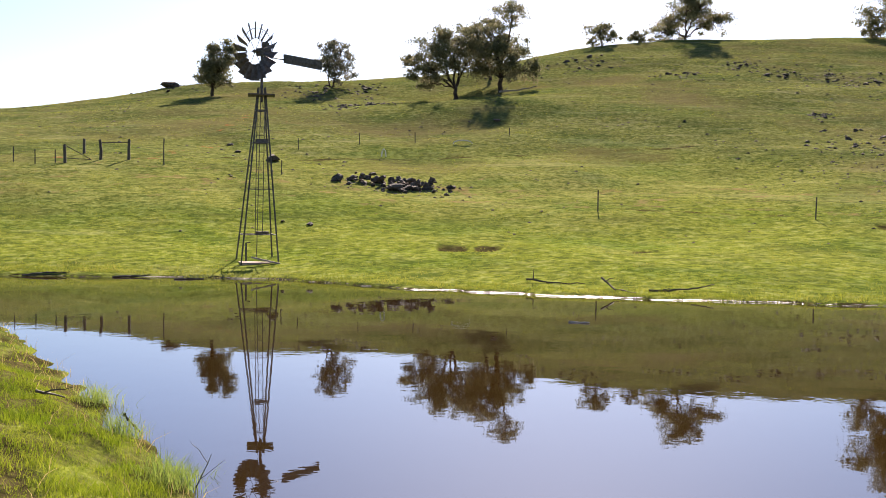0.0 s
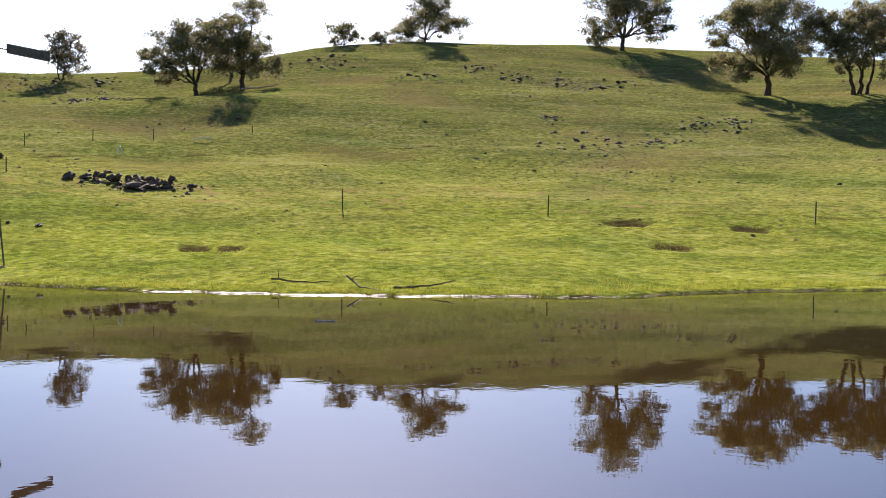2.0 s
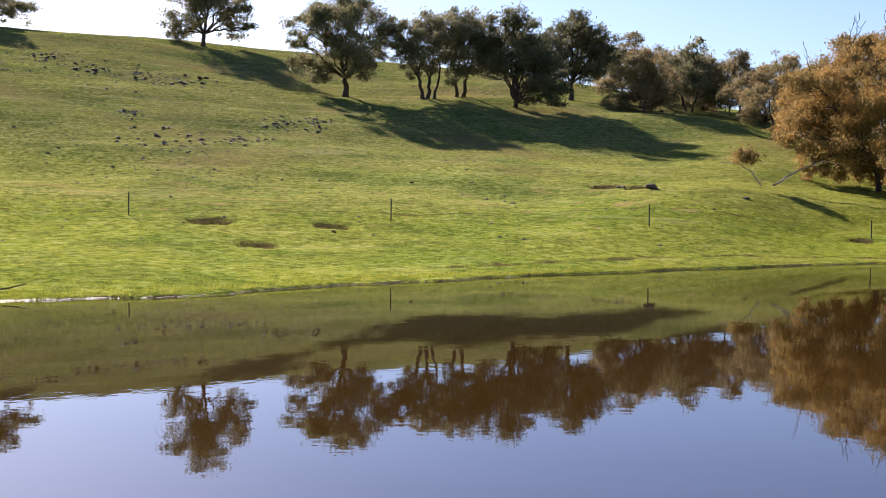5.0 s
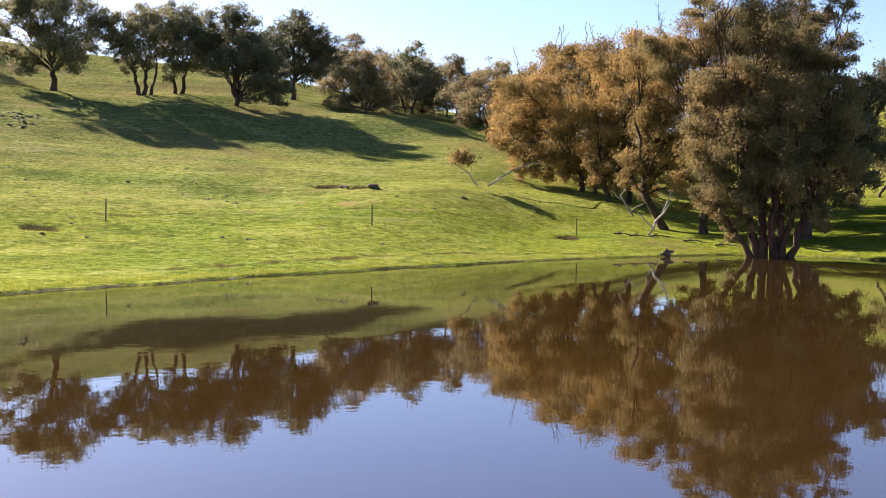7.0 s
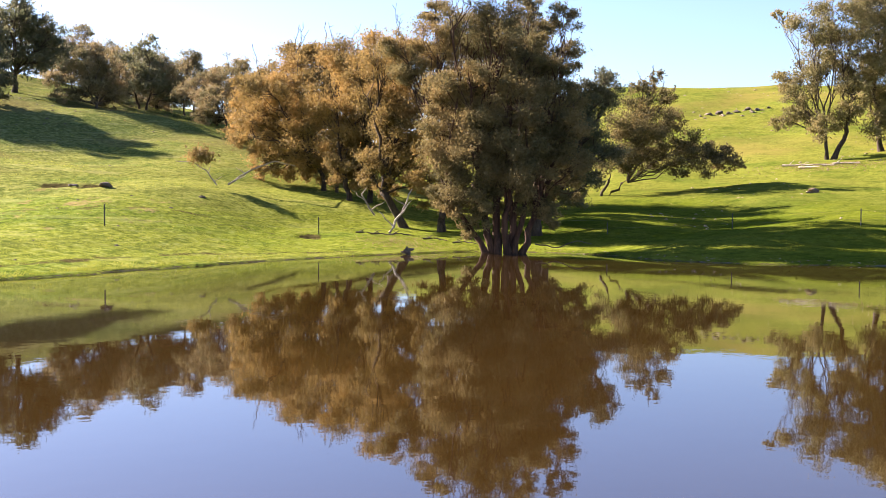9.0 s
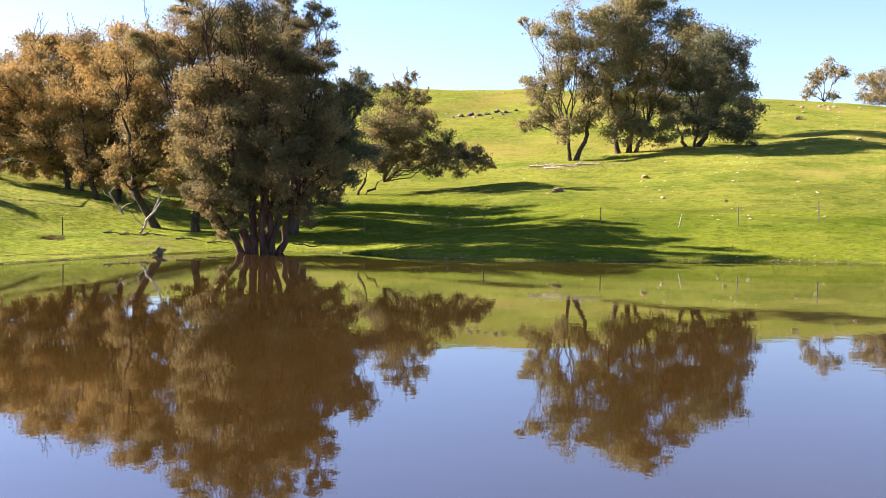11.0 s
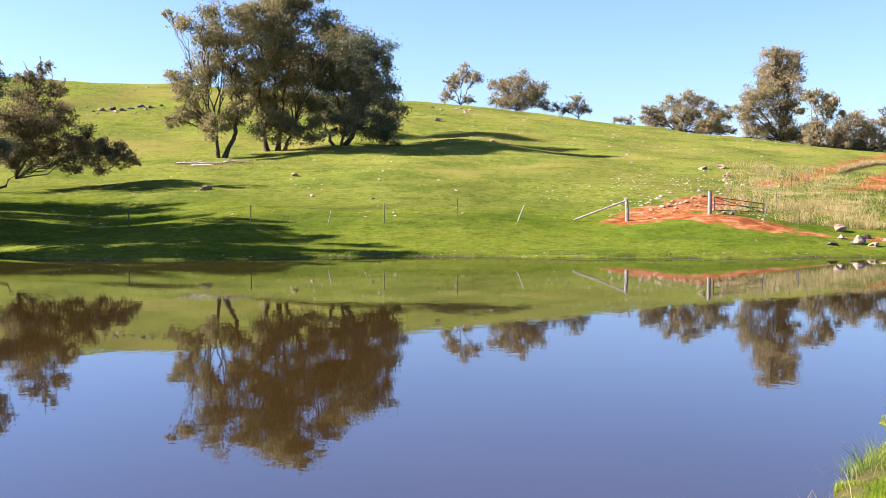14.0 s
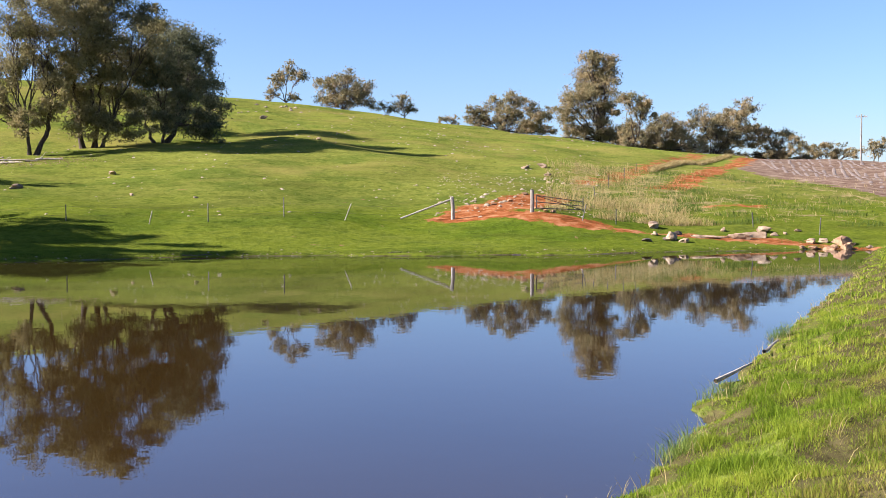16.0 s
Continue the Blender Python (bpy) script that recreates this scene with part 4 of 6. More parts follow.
gum_tree(113.13, 200, 13.46, "grey", [(-1.6, 14.2, 2.64), (1.2, 13.6, 2.64), (-3.5, 9.3, 2.96), (0.8, 9.7, 3.17), (-5.4, 6.3, 2.54), (-0.6, 5.2, 2.96), (-3.9, 2.8, 2.64), (2.3, 6.1, 2.11), (0.4, 2.2, 2.64), (-5.8, 3.3, 1.59), (-2.0, 7.7, 3.17), (-4.4, 1.6, 1.90), (1.4, 1.5, 1.90), (3.8, 1.9, 1.90), (-2.6, 11.8, 2.96), (0.3, 11.2, 2.75), (-1.2, 15.4, 1.48), (-6.5, 4.8, 2.11)], under=True)
gum_tree(114.90, 190, 11.87, "grey", [(0.8, 7.7, 2.01), (2.1, 5.8, 1.61), (-0.5, 3.5, 2.21), (1.3, 2.0, 1.81), (-1.0, 8.2, 1.81), (1.7, 7.2, 1.61), (-0.9, 1.8, 1.81)], under=True)
gum_tree(116.59, 195, 11.52, "grey", [(-0.0, 4.8, 2.27), (-1.5, 2.8, 2.06), (1.9, 2.3, 2.06), (-3.0, 1.8, 1.65), (1.0, 0.8, 1.44), (3.4, 4.3, 1.65), (-2.0, 4.3, 2.06), (1.4, 3.3, 2.27), (-0.5, 1.2, 1.65), (2.4, 0.8, 1.65)], under=True)
gum_tree(119.03, 205, 11.67, "grey", [(-2.6, 5.8, 2.38), (1.4, 6.7, 2.38), (5.5, 7.7, 2.38), (-0.5, 3.1, 2.60), (3.5, 3.1, 2.71), (7.0, 4.6, 1.62), (-4.6, 2.7, 1.62), (-2.6, 1.6, 1.73), (2.5, 1.2, 1.95), (6.0, 2.0, 1.73), (8.0, 3.0, 1.52), (0.5, 5.0, 2.60), (4.5, 5.1, 2.60), (2.0, 3.1, 2.60), (-1.0, 1.1, 1.73)], under=True)
gum_tree(122.24, 205, 10.90, "grey", [(-2.0, 3.7, 1.95), (0.5, 3.2, 2.17), (2.9, 2.6, 1.52), (-0.5, 1.4, 1.52), (-3.0, 1.5, 1.52), (1.9, 0.8, 1.30), (3.9, 1.4, 1.30)], under=True)
gum_tree(124.41, 230, 11.34, "grey", [(-2.2, 1.7, 1.46), (0.5, 1.7, 1.70), (3.2, 1.7, 1.70), (-1.1, 0.6, 1.46), (2.1, 0.2, 1.46), (5.3, 1.1, 1.46)], under=True)
gum_tree(126.79, 240, 10.99, "grey", [(-0.6, 2.7, 2.03), (1.6, 3.5, 1.78), (4.3, 2.6, 1.78)], under=True)

# ---- helpers for built things ----
def box(sh, c, size, turn=None):
    """Adds a box round c to a Shape."""
    m = turn or Matrix.Identity(3)
    o = len(sh.v)
    for sx in (-0.5, 0.5):
        for sy in (-0.5, 0.5):
            for sz in (-0.5, 0.5):
                sh.v.append(Vector(c) + m @ Vector((sx * size[0], sy * size[1], sz * size[2])))
    for f in ((0, 1, 3, 2), (4, 6, 7, 5), (0, 4, 5, 1), (2, 3, 7, 6), (0, 2, 6, 4), (1, 5, 7, 3)):
        sh.f.append(tuple(o + k for k in f))


def part(name, sh, material, parent, label="", smooth=False):
    ob = mesh_object(name, sh.v, sh.f, material, smooth)
    ob.parent = parent
    if label:
        tagged(ob, label)
    return ob


def rod(name, pts, radii, material, parent, label="", sides=6):
    sh = Shape()
    sh.tube(pts, radii if isinstance(radii, (list, tuple)) else [radii] * len(pts), sides)
    return part(name, sh, material, parent, label)


def planted(name, bearing, dist, label, category, group="", sink=0.0):
    """An Empty on the ground whose x runs across the view from the dam and whose y runs away from it."""
    x, y = at(bearing, dist)
    ob = new(name)
    ob.location, ob.rotation_euler = (x, y, height(x, y) - sink), (0, 0, -radians(bearing))
    return tagged(ob, label, category, group)


# ---- the windmill ----
def windmill(bearing, dist):
    mill = planted("windmill", bearing, dist, "old steel farm windmill with dark fan on a lattice tower", "windmill")
    spin = Matrix.Rotation(radians(9), 3, "Z")
    top, half, neck = 5.68, 0.6, 0.10

    def corner(sx, sy, z):
        w = half + (neck - half) * z / top
        return spin @ Vector((sx * w, sy * w, 0)) + Vector((0.13 * z / top, 0, z))

    for sx, sy in ((-1, -1), (1, -1), (1, 1), (-1, 1)):
        rod("leg", [corner(sx, sy, -0.2), corner(sx, sy, 3), corner(sx, sy, top)], 0.026, M_STEEL, mill, sides=4)
    ring = ((-1, -1), (1, -1), (1, 1), (-1, 1), (-1, -1))
    for z in (0.89, 2.37, 3.88, 4.92):
        for a, b in zip(ring, ring[1:]):
            rod("girt", [corner(*a, z), corner(*b, z)], 0.018, M_STEEL, mill, sides=4)
    for z0, z1 in ((2.37, 3.88), (3.88, 4.92)):
        for a, b in zip(ring, ring[1:]):
            rod("stay", [corner(*a, z0), corner(*b, z1)], 0.005, M_STEEL, mill, sides=4)
    # ladder with its rungs, and the pump rod
    for sx in (-0.07, 0.17):
        rod("ladder_rail", [(sx, -0.1, 0.89), (sx + 0.06, -0.05, 5.3)], 0.013, M_STEEL, mill, sides=5)
    for k in range(15):
        z = 1.04 + 0.28 * k
        rod("rung", [(-0.07 + 0.013 * (z - 0.95), -0.1, z), (0.17 + 0.013 * (z - 0.95), -0.1, z)], 0.009, M_STEEL, mill, sides=4)
    rod("pump_rod", [(-0.02, 0, 0.1), (0.13, 0, 6.7)], 0.012, M_STEEL, mill)
    sh = Shape()
    box(sh, (0.16, 0, 0.93), (0.42, 0.22, 0.12))
    part("block", sh, M_DEAD, mill, "dark timber block")
    sh = Shape()
    box(sh, (-0.05, 0.0, 0.88), (0.95, 0.2, 0.035), spin)
    part("plank", sh, M_POST, mill, "grey timber plank")
    for k in range(5):
        sh = Shape()
        box(sh, (0.12, -0.34 + 0.17 * k, 5.43), (0.86, 0.15, 0.045))
        part("platform_board", sh, M_DARKPOST, mill, "weathered platform board")
    sh = Shape()
    box(sh, (0.14, 0, 3.95), (0.42, 0.1, 0.12))
    part("bracket", sh, M_STEEL, mill)
    rod("mast", [(0.13, 0, 5.2), (0.13, 0, 6.95)], [0.05, 0.042], M_STEEL, mill, sides=8)
    # head: gearbox, fan and tail on one axis
    hub = Vector((0.16, 0, 6.82))
    axis = Vector((0.72, 0.69, 0.02)).normalized()
    side = axis.cross(Vector((0, 0, 1))).normalized()
    up = side.cross(axis)
    turn = Matrix((axis, side, up)).transposed()
    sh = Shape()
    box(sh, hub + axis * 0.05, (0.5, 0.2, 0.24), turn)
    box(sh, hub + axis * 0.12 + up * 0.2, (0.22, 0.14, 0.26), turn)
    part("gearbox", sh, M_STEEL, mill)
    face = hub - axis * 0.34
    rod("axle", [hub, face - axis * 0.08], 0.05, M_STEEL, mill, sides=8)
    radius, blades = 0.94, 18
    for k in range(blades):
        w = 6.2832 * (k + 0.4) / blades
        out = side * math.cos(w) + up * math.sin(w)
        tan = -side * math.sin(w) + up * math.cos(w)
        lay = (tan * math.cos(radians(40)) + axis * math.sin(radians(40)))
        sh = Shape()
        th = axis * 0.004
        row = []
        for f, wd in ((0.44, 0.075), (0.72, 0.115), (1.0, 0.155)):
            curl = axis * 0.02 * math.sin(f * 3)
            row += [face + out * radius * f + lay * wd + curl, face + out * radius * f - axis * 0.03, face + out * radius * f - lay * wd + curl]
        sh.v = [p - th for p in row] + [p + th for p in row]
        for j in (0, 1):
            for i in (0, 1):
                q = (3 * j + i, 3 * j + i + 1, 3 * j + i + 4, 3 * j + i + 3)
                sh.f += [q, tuple(9 + v for v in reversed(q))]
        for a, b in ((0, 1), (1, 2), (2, 5), (5, 8), (8, 7), (7, 6), (6, 3), (3, 0)):
            sh.f.append((a, a + 9, b + 9, b))
        part("blade", sh, M_STEEL, mill)
    for rr in (0.47, 0.8):
        pts = [face + (side * math.cos(6.2832 * k / 36) + up * math.sin(6.2832 * k / 36)) * radius * rr + axis * 0.03 for k in range(37)]
        rod("rim", pts, 0.010, M_STEEL, mill, sides=4)
    for k in range(6):
        w = 6.2832 * k / 6
        rod("spoke", [face, face + (side * math.cos(w) + up * math.sin(w)) * radius * 0.8], 0.010, M_STEEL, mill, sides=4)
    drop = Vector((0, 0, -0.06))
    rod("tail_arm", [hub + axis * 0.1 + drop * 2, hub + axis * 2.6 + drop * 3.4], 0.022, M_STEEL, mill)
    sh = Shape()
    for s, hgt in ((0.95, 0.135), (0.99, 0.15), (2.76, 0.16), (2.82, 0.13)):
        for o in (-0.006, 0.006):
            for e in (-1, 1):
                sh.v.append(hub + axis * s + drop * (1.2 + s * 0.7) + up * (e * hgt) + side * o)
    for k in range(3):
        o = 4 * k
        sh.f += [(o, o + 1, o + 5, o + 4), (o + 2, o + 6, o + 7, o + 3), (o, o + 4, o + 6, o + 2), (o + 1, o + 3, o + 7, o + 5)]
    sh.f += [(0, 2, 3, 1), (12, 13, 15, 14)]
    part("tail_vane", sh, M_STEEL, mill, "dark flat tail vane")
    # bore head beside the slab
    rod("bore_pipe", [(-0.36, 0.1, -0.1), (-0.36, 0.1, 0.6), (-0.22, 0.1, 0.62)], 0.03, M_STEEL, mill)
    slab = planted("concrete_slab", bearing, dist - 0.1, "cracked pinkish concrete slab under the windmill", "slab", sink=0.05)
    sh = Shape()
    box(sh, (0.05, 0, 0.02), (1.25, 0.9, 0.08), Matrix.Rotation(0.15, 3, "Z"))
    part("slab", sh, M_SLAB, slab)
    pl = planted("loose_plank", bearing + 0.3, dist - 0.75, "weathered loose plank leaning on the slab", "plank")
    sh = Shape()
    box(sh, (0.1, 0.1, 0.14), (0.95, 0.1, 0.05), Matrix.Rotation(0.22, 3, "Y"))
    part("board", sh, M_LOG, pl)


windmill(-9.85, 35.6)


# ---- fences and gates ----
def star_picket(bearing, dist, tall, lean=0.0, pale=False):
    p = planted("fence_picket", bearing, dist, "pale leaning timber stake in the grass" if pale else "thin dark steel fence picket in the pasture", "fence post", "fence pickets")
    sh = Shape()
    tip = Vector((lean, 0, tall))
    for k in range(3):
        w = 2.094 * k + 0.4
        d = Vector((math.cos(w), math.sin(w), 0))
        n = Vector((-d.y, d.x, 0)) * 0.005
        o = len(sh.v)
        for base in (Vector((0, 0, -0.2)), tip):
            sh.v += [base + n, base - n, base - n + d * 0.03, base + n + d * 0.03]
        sh.f += [(o, o + 1, o + 5, o + 4), (o + 1, o + 2, o + 6, o + 5), (o + 2, o + 3, o + 7, o + 6), (o + 3, o, o + 4, o + 7), (o + 4, o + 5, o + 6, o + 7)]
    part("stake", sh, M_LOG if pale else M_STEEL, p)
    return p


PICKETS = [(8.23, 49.3, 0.98), (19.2, 49.1, 0.98), (32.8, 49.6, 1.0), (46.5, 50.2, 0.98), (57.44, 59.6, 0.96), (72.8, 61.5, 0.7), (79.2, 62.2, 0.9),
           (85.4, 61.4, 0.9), (92.43, 61.4, 1.05), (96.36, 62.0, 1.15), (-7.72, 72.2, 0.78), (-4.5, 75.6, 0.8), (-1.53, 76.8, 0.75), (3.5, 79.8, 0.55), (-8.6, 59, 0.8),
           (114, 63.6, 0.9), (121, 66.2, 0.9), (124.2, 64.8, 1.0), (112.9, 78, 1.0), (113.6, 88, 1.0), (114.4, 100, 1.0), (115.0, 112, 1.0)]
for b, d, h in PICKETS:
    star_picket(b, d, h, 0.10 * math.sin(b * 7) if b > 110 else 0.02 * math.sin(b * 5))
star_picket(99.5, 61.8, 0.95, 0.45, True)
star_picket(89.4, 61.0, 0.75, 0.22, True)


def wire_run(posts, levels, label):
    """Strands of wire strung along (bearing, distance) posts."""
    root = new("wire_fence")
    tagged(root, label, "fence")
    for lv in levels:
        pts = []
        for (b0, d0), (b1, d1) in zip(posts, posts[1:]):
            p0, p1 = Vector((*at(b0, d0), 0)), Vector((*at(b1, d1), 0))
            for k in range(6):
                q = p0.lerp(p1, k / 6)
                z0, z1 = height(*at(b0, d0)), height(*at(b1, d1))
                pts.append(Vector((q.x, q.y, z0 + (z1 - z0) * k / 6 + lv - 0.05 * math.sin(3.14159 * k / 6))))
        q = Vector((*at(*posts[-1]), 0))
        pts.append(Vector((q.x, q.y, height(q.x, q.y) + lv)))
        rod("wire", pts, 0.004, M_STEEL, root, sides=4)


wire_run([p[:2] for p in PICKETS[:7]], (0.35, 0.8), "two thin strands of plain wire along the steel pickets")
wire_run([(79.2, 62.2), (85.4, 61.4), (92.43, 61.4), (96.36, 62.0), (104.1, 64.5), (105.3, 64.6)], (0.35, 0.8), "thin plain wire strung along the steel pickets")
wire_run([(-21.9, 63.8), (-19.45, 62.6)], (0.3, 0.6, 0.8), "short slack wire fence beside the stock yard posts")
wire_run([(-16.36, 64.2), (-14.62, 61.8), (-8.6, 59), (-2, 62)], (0.3, 0.65, 0.9), "slack wire fence running from the yard posts")


def timber_post(bearing, dist, tall, thick, material, label):
    p = planted("strainer_post", bearing, dist, label, "fence post", "strainer posts")
    rnd = random.Random(int(bearing * 31))
    rod("post", [(0, 0, -0.3), (rnd.uniform(-0.03, 0.03), 0, tall * 0.5), (rnd.uniform(-0.07, 0.07), 0, tall), (rnd.uniform(-0.07, 0.07), 0, tall + 0.02)],
        [thick * 1.08, thick, thick * 0.95, thick * 0.6], material, p, sides=9)
    return p


for b, d, h in ((-19.45, 62.6, 0.98), (-18.53, 67.4, 0.9), (-17.74, 64.2, 1.12), (-16.36, 64.2, 1.15)):
    timber_post(b, d, h, 0.085, M_DARKPOST, "dark weathered timber yard post with wires")
timber_post(-14.62, 61.8, 1.45, 0.035, M_DARKPOST, "thin dark upright yard post")
for b, d, h in ((-21.86, 63.8, 0.84), (-20.86, 62.4, 0.8), (-19.91, 62.6, 0.72)):
    star_picket(b, d, h)
rail = planted("yard_rail", -17.05, 64.2, "dark fallen rail between the yard posts", "rail")
rod("bar", [(-0.75, 0, 0.95), (0.75, 0, 1.02)], 0.025, M_DARKPOST, rail)
yard = planted("yard_gate", -19.0, 63.4, "sagging dark yard gate hung on a post", "gate")
for a, b in (((-0.45, 0, 0.85), (0.9, 0.6, 0.12)), ((-0.45, 0, 0.15), (0.9, 0.6, 0.12)), ((-0.45, 0, 0.85), (-0.45, 0, 0.15))):
    rod("gate_bar", [a, b], 0.022, M_DARKPOST, yard)

post_a = timber_post(105.33, 64.6, 1.34, 0.115, M_POST, "grey timber strainer post with a long diagonal brace")
rod("brace", [(-3.15, -0.2, 0.05), (-0.08, 0, 1.22)], 0.055, M_POST, post_a, sides=8)
post_b = timber_post(109.57, 65.6, 1.36, 0.12, M_POST, "grey timber strainer post at the gateway, wrapped with wire")
for k in range(4):
    pts = [(0.13 * math.cos(6.2832 * j / 10), 0.13 * math.sin(6.2832 * j / 10), 0.30 + 0.07 * k) for j in range(11)]
    rod("wire_wrap", pts, 0.008, M_LOG, post_b, sides=4)
gate = planted("farm_gate", 109.7, 65.7, "rusty tube gate standing open in the weeds", "gate")
ends = ((0.12, 0.1), (3.0, 1.3))
for za, zb in ((1.02, 0.62), (0.62, 0.35), (0.25, 0.12)):
    rod("gate_rail", [(*ends[0], za), (*ends[1], zb)], 0.028, M_STEEL, gate)
rod("gate_stile", [(*ends[0], 0.2), (*ends[0], 1.05)], 0.03, M_STEEL, gate)
rod("gate_stile", [(*ends[1], 0.0), (*ends[1], 0.9)], 0.03, M_STEEL, gate)
rod("gate_brace", [(*ends[0], 1.0), (*ends[1], 0.1)], 0.02, M_STEEL, gate)
star_picket(112.2, 63.0, 0.95, 0.25)

pole = planted("power_pole", 126.1, 198, "slim grey power pole with a crossarm on the crest", "power pole")
rod("pole", [(0, 0, -0.5), (0, 0, 8.4)], [0.16, 0.10], M_POST, pole, sides=9)
sh = Shape()
box(sh, (0, 0.14, 7.9), (1.9, 0.12, 0.14))
part("crossarm", sh, M_POST, pole)
for x in (-0.8, -0.3, 0.5, 0.85):
    rod("insulator", [(x, 0.14, 7.97), (x, 0.14, 8.2)], [0.05, 0.035], M_STONE, pole)


# ---- rocks ----
def rock_mesh(seed, material, flat):
    bm = bmesh.new()
    bmesh.ops.create_icosphere(bm, subdivisions=2, radius=0.5)
    r = random.Random(seed)
    cuts = [(Vector((r.gauss(0, 1), r.gauss(0, 1), r.gauss(0, 0.7))).normalized(), r.uniform(0.2, 0.4)) for _ in range(8)]
    sx, sy = r.uniform(0.8, 1.25), r.uniform(0.7, 1.1)
    for v in bm.verts:
        for n, d in cuts:
            over = v.co.dot(n) - d
            if over > 0:
                v.co -= n * over * 0.97
        for f, a in ((2.3, 0.15), (6.0, 0.07)):
            v.co += Vector((noise.noise(v.co * f + Vector((seed, 0, 0))), noise.noise(v.co * f + Vector((0, seed, 0))), noise.noise(v.co * f + Vector((0, 0, seed))))) * a
        v.co = Vector((v.co.x * sx, v.co.y * sy, v.co.z * flat + flat * 0.22))
    size = max(max(v.co[i] for v in bm.verts) - min(v.co[i] for v in bm.verts) for i in (0, 1))
    low, tip = min(v.co.z for v in bm.verts), max(v.co.z for v in bm.verts)
    for v in bm.verts:
        v.co = Vector((v.co.x / size, v.co.y / size, (v.co.z - low) / (tip - low) * flat))
    me = bpy.data.meshes.new("rock")
    bm.to_mesh(me)
    bm.free()
    me.materials.append(material)
    return me


ROCKS = {k: [rock_mesh(i * 17 + j, m, f) for i in range(6)] for j, (k, m, f) in enumerate((("dark", M_ROCK, 0.62), ("pale", M_STONE, 0.5), ("ochre", M_OCHRE, 0.55)))}
ROCK_LABEL = {"dark": "dark grey lichened rock lying in the pasture", "pale": "pale weathered stone lying in the grass", "ochre": "ochre stone beside the red earth"}
rr = random.Random(5)


def put_rock(bearing, dist, wide, kind, group, lift=0.0, tall=1.0, long=1.0):
    x, y = at(bearing, dist)
    ob = new("rock", rr.choice(ROCKS[kind]))
    ob.location = (x, y, height(x, y) - 0.1 * wide + lift)
    ob.rotation_euler = (rr.uniform(-0.2, 0.2), rr.uniform(-0.2, 0.2), rr.uniform(0, 6.28))
    if long > 1:
        ob.rotation_euler = (0.05, 0.05, -radians(bearing))
    ob.scale = (wide * long, wide, wide * tall * rr.uniform(0.75, 1.1))
    return tagged(ob, ROCK_LABEL[kind], "rock", group)


# the heap of stones on the near slope: a long low mound with blocks on top
for k in range(95):
    u, v = rr.gauss(0, 1), rr.gauss(0, 1)
    b = -2.4 + max(-3.4, min(3.3, u * 1.55))
    d = 57.6 + v * 0.9 - 0.35 * (b + 2.4)
    put_rock(b, d, rr.uniform(0.18, 0.46), "dark", "stone heap", (0.0, 0.14, 0.34)[k % 3] * (abs(u) < 1.5) * (abs(v) < 1.1), 1.1)
for b, d, w in ((-2.5, 55.9, 0.95), (-1.9, 56.2, 0.7), (-5.6, 58.2, 0.8), (-4.9, 58.4, 0.7), (-0.9, 56.6, 0.6), (-3.4, 58.2, 0.7)):
    put_rock(b, d, w, "dark", "stone heap", 0, 0.95)
# outcrops: bearing, distance, spread in metres
OUTCROPS = [(-14.2, 129, 1.7), (-6.79, 115, 2.4), (-4.41, 118, 1.9), (-5.3, 98.6, 1.1), (-3.65, 102.8, 1.2), (7.4, 131, 2.8), (12.35, 117, 2.3), (15.4, 127.8, 2.0),
            (17.3, 123, 2.5), (19.74, 122, 0.9), (21.0, 116.6, 1.1), (22.3, 120.6, 2.5), (21.28, 79, 2.2), (24.89, 83.4, 1.2), (19.46, 92, 0.7), (27, 93, 0.9), (28.8, 94, 0.6)]
for b, d, s in OUTCROPS:
    for _ in range(int(4 + s * 1.9)):
        put_rock(b + math.degrees(rr.gauss(0, 0.55) * s / d), d + rr.gauss(0, 1.0 + 0.9 * s), rr.uniform(0.2, 0.55) * (0.55 + 0.34 * s), "dark", "hillside outcrops", 0, 0.8)
put_rock(-14.2, 127.5, 1.7, "dark", "hillside outcrops", 0, 0.8, 1.5)
for b, d, w in ((78.0, 142, 0.9), (78.4, 143, 1.2), (78.9, 142.5, 0.8), (79.3, 144, 1.1), (79.9, 145, 0.9), (80.3, 144, 0.7), (77.5, 141, 0.6), (80.9, 146, 0.6)):
    put_rock(b, d, w, "dark", "hillside outcrops", 0, 0.85)
ROCK_AT = [(-11.24, 74.2, 0.5), (-10.89, 70.2, 0.5), (-7.05, 44.2, 0.36), (2.78, 87.6, 0.7), (-11.18, 57.6, 0.25), (-13.77, 42.8, 0.18), (-8.53, 45, 0.2), (10.3, 60, 0.2),
           (9.46, 52.8, 0.18), (29, 64.8, 0.25), (33.9, 64.6, 0.25), (37.3, 64.2, 0.2), (25.65, 64, 0.25), (27, 64.2, 0.22), (51.35, 63, 0.45), (49.8, 57.6, 0.22), (46.6, 63.4, 0.75), (45, 65.2, 0.6), (-8.99, 65.8, 1.1)]
for b, d, w in ROCK_AT:
    put_rock(b, d, w, "dark", "single rocks", 0, 0.75)
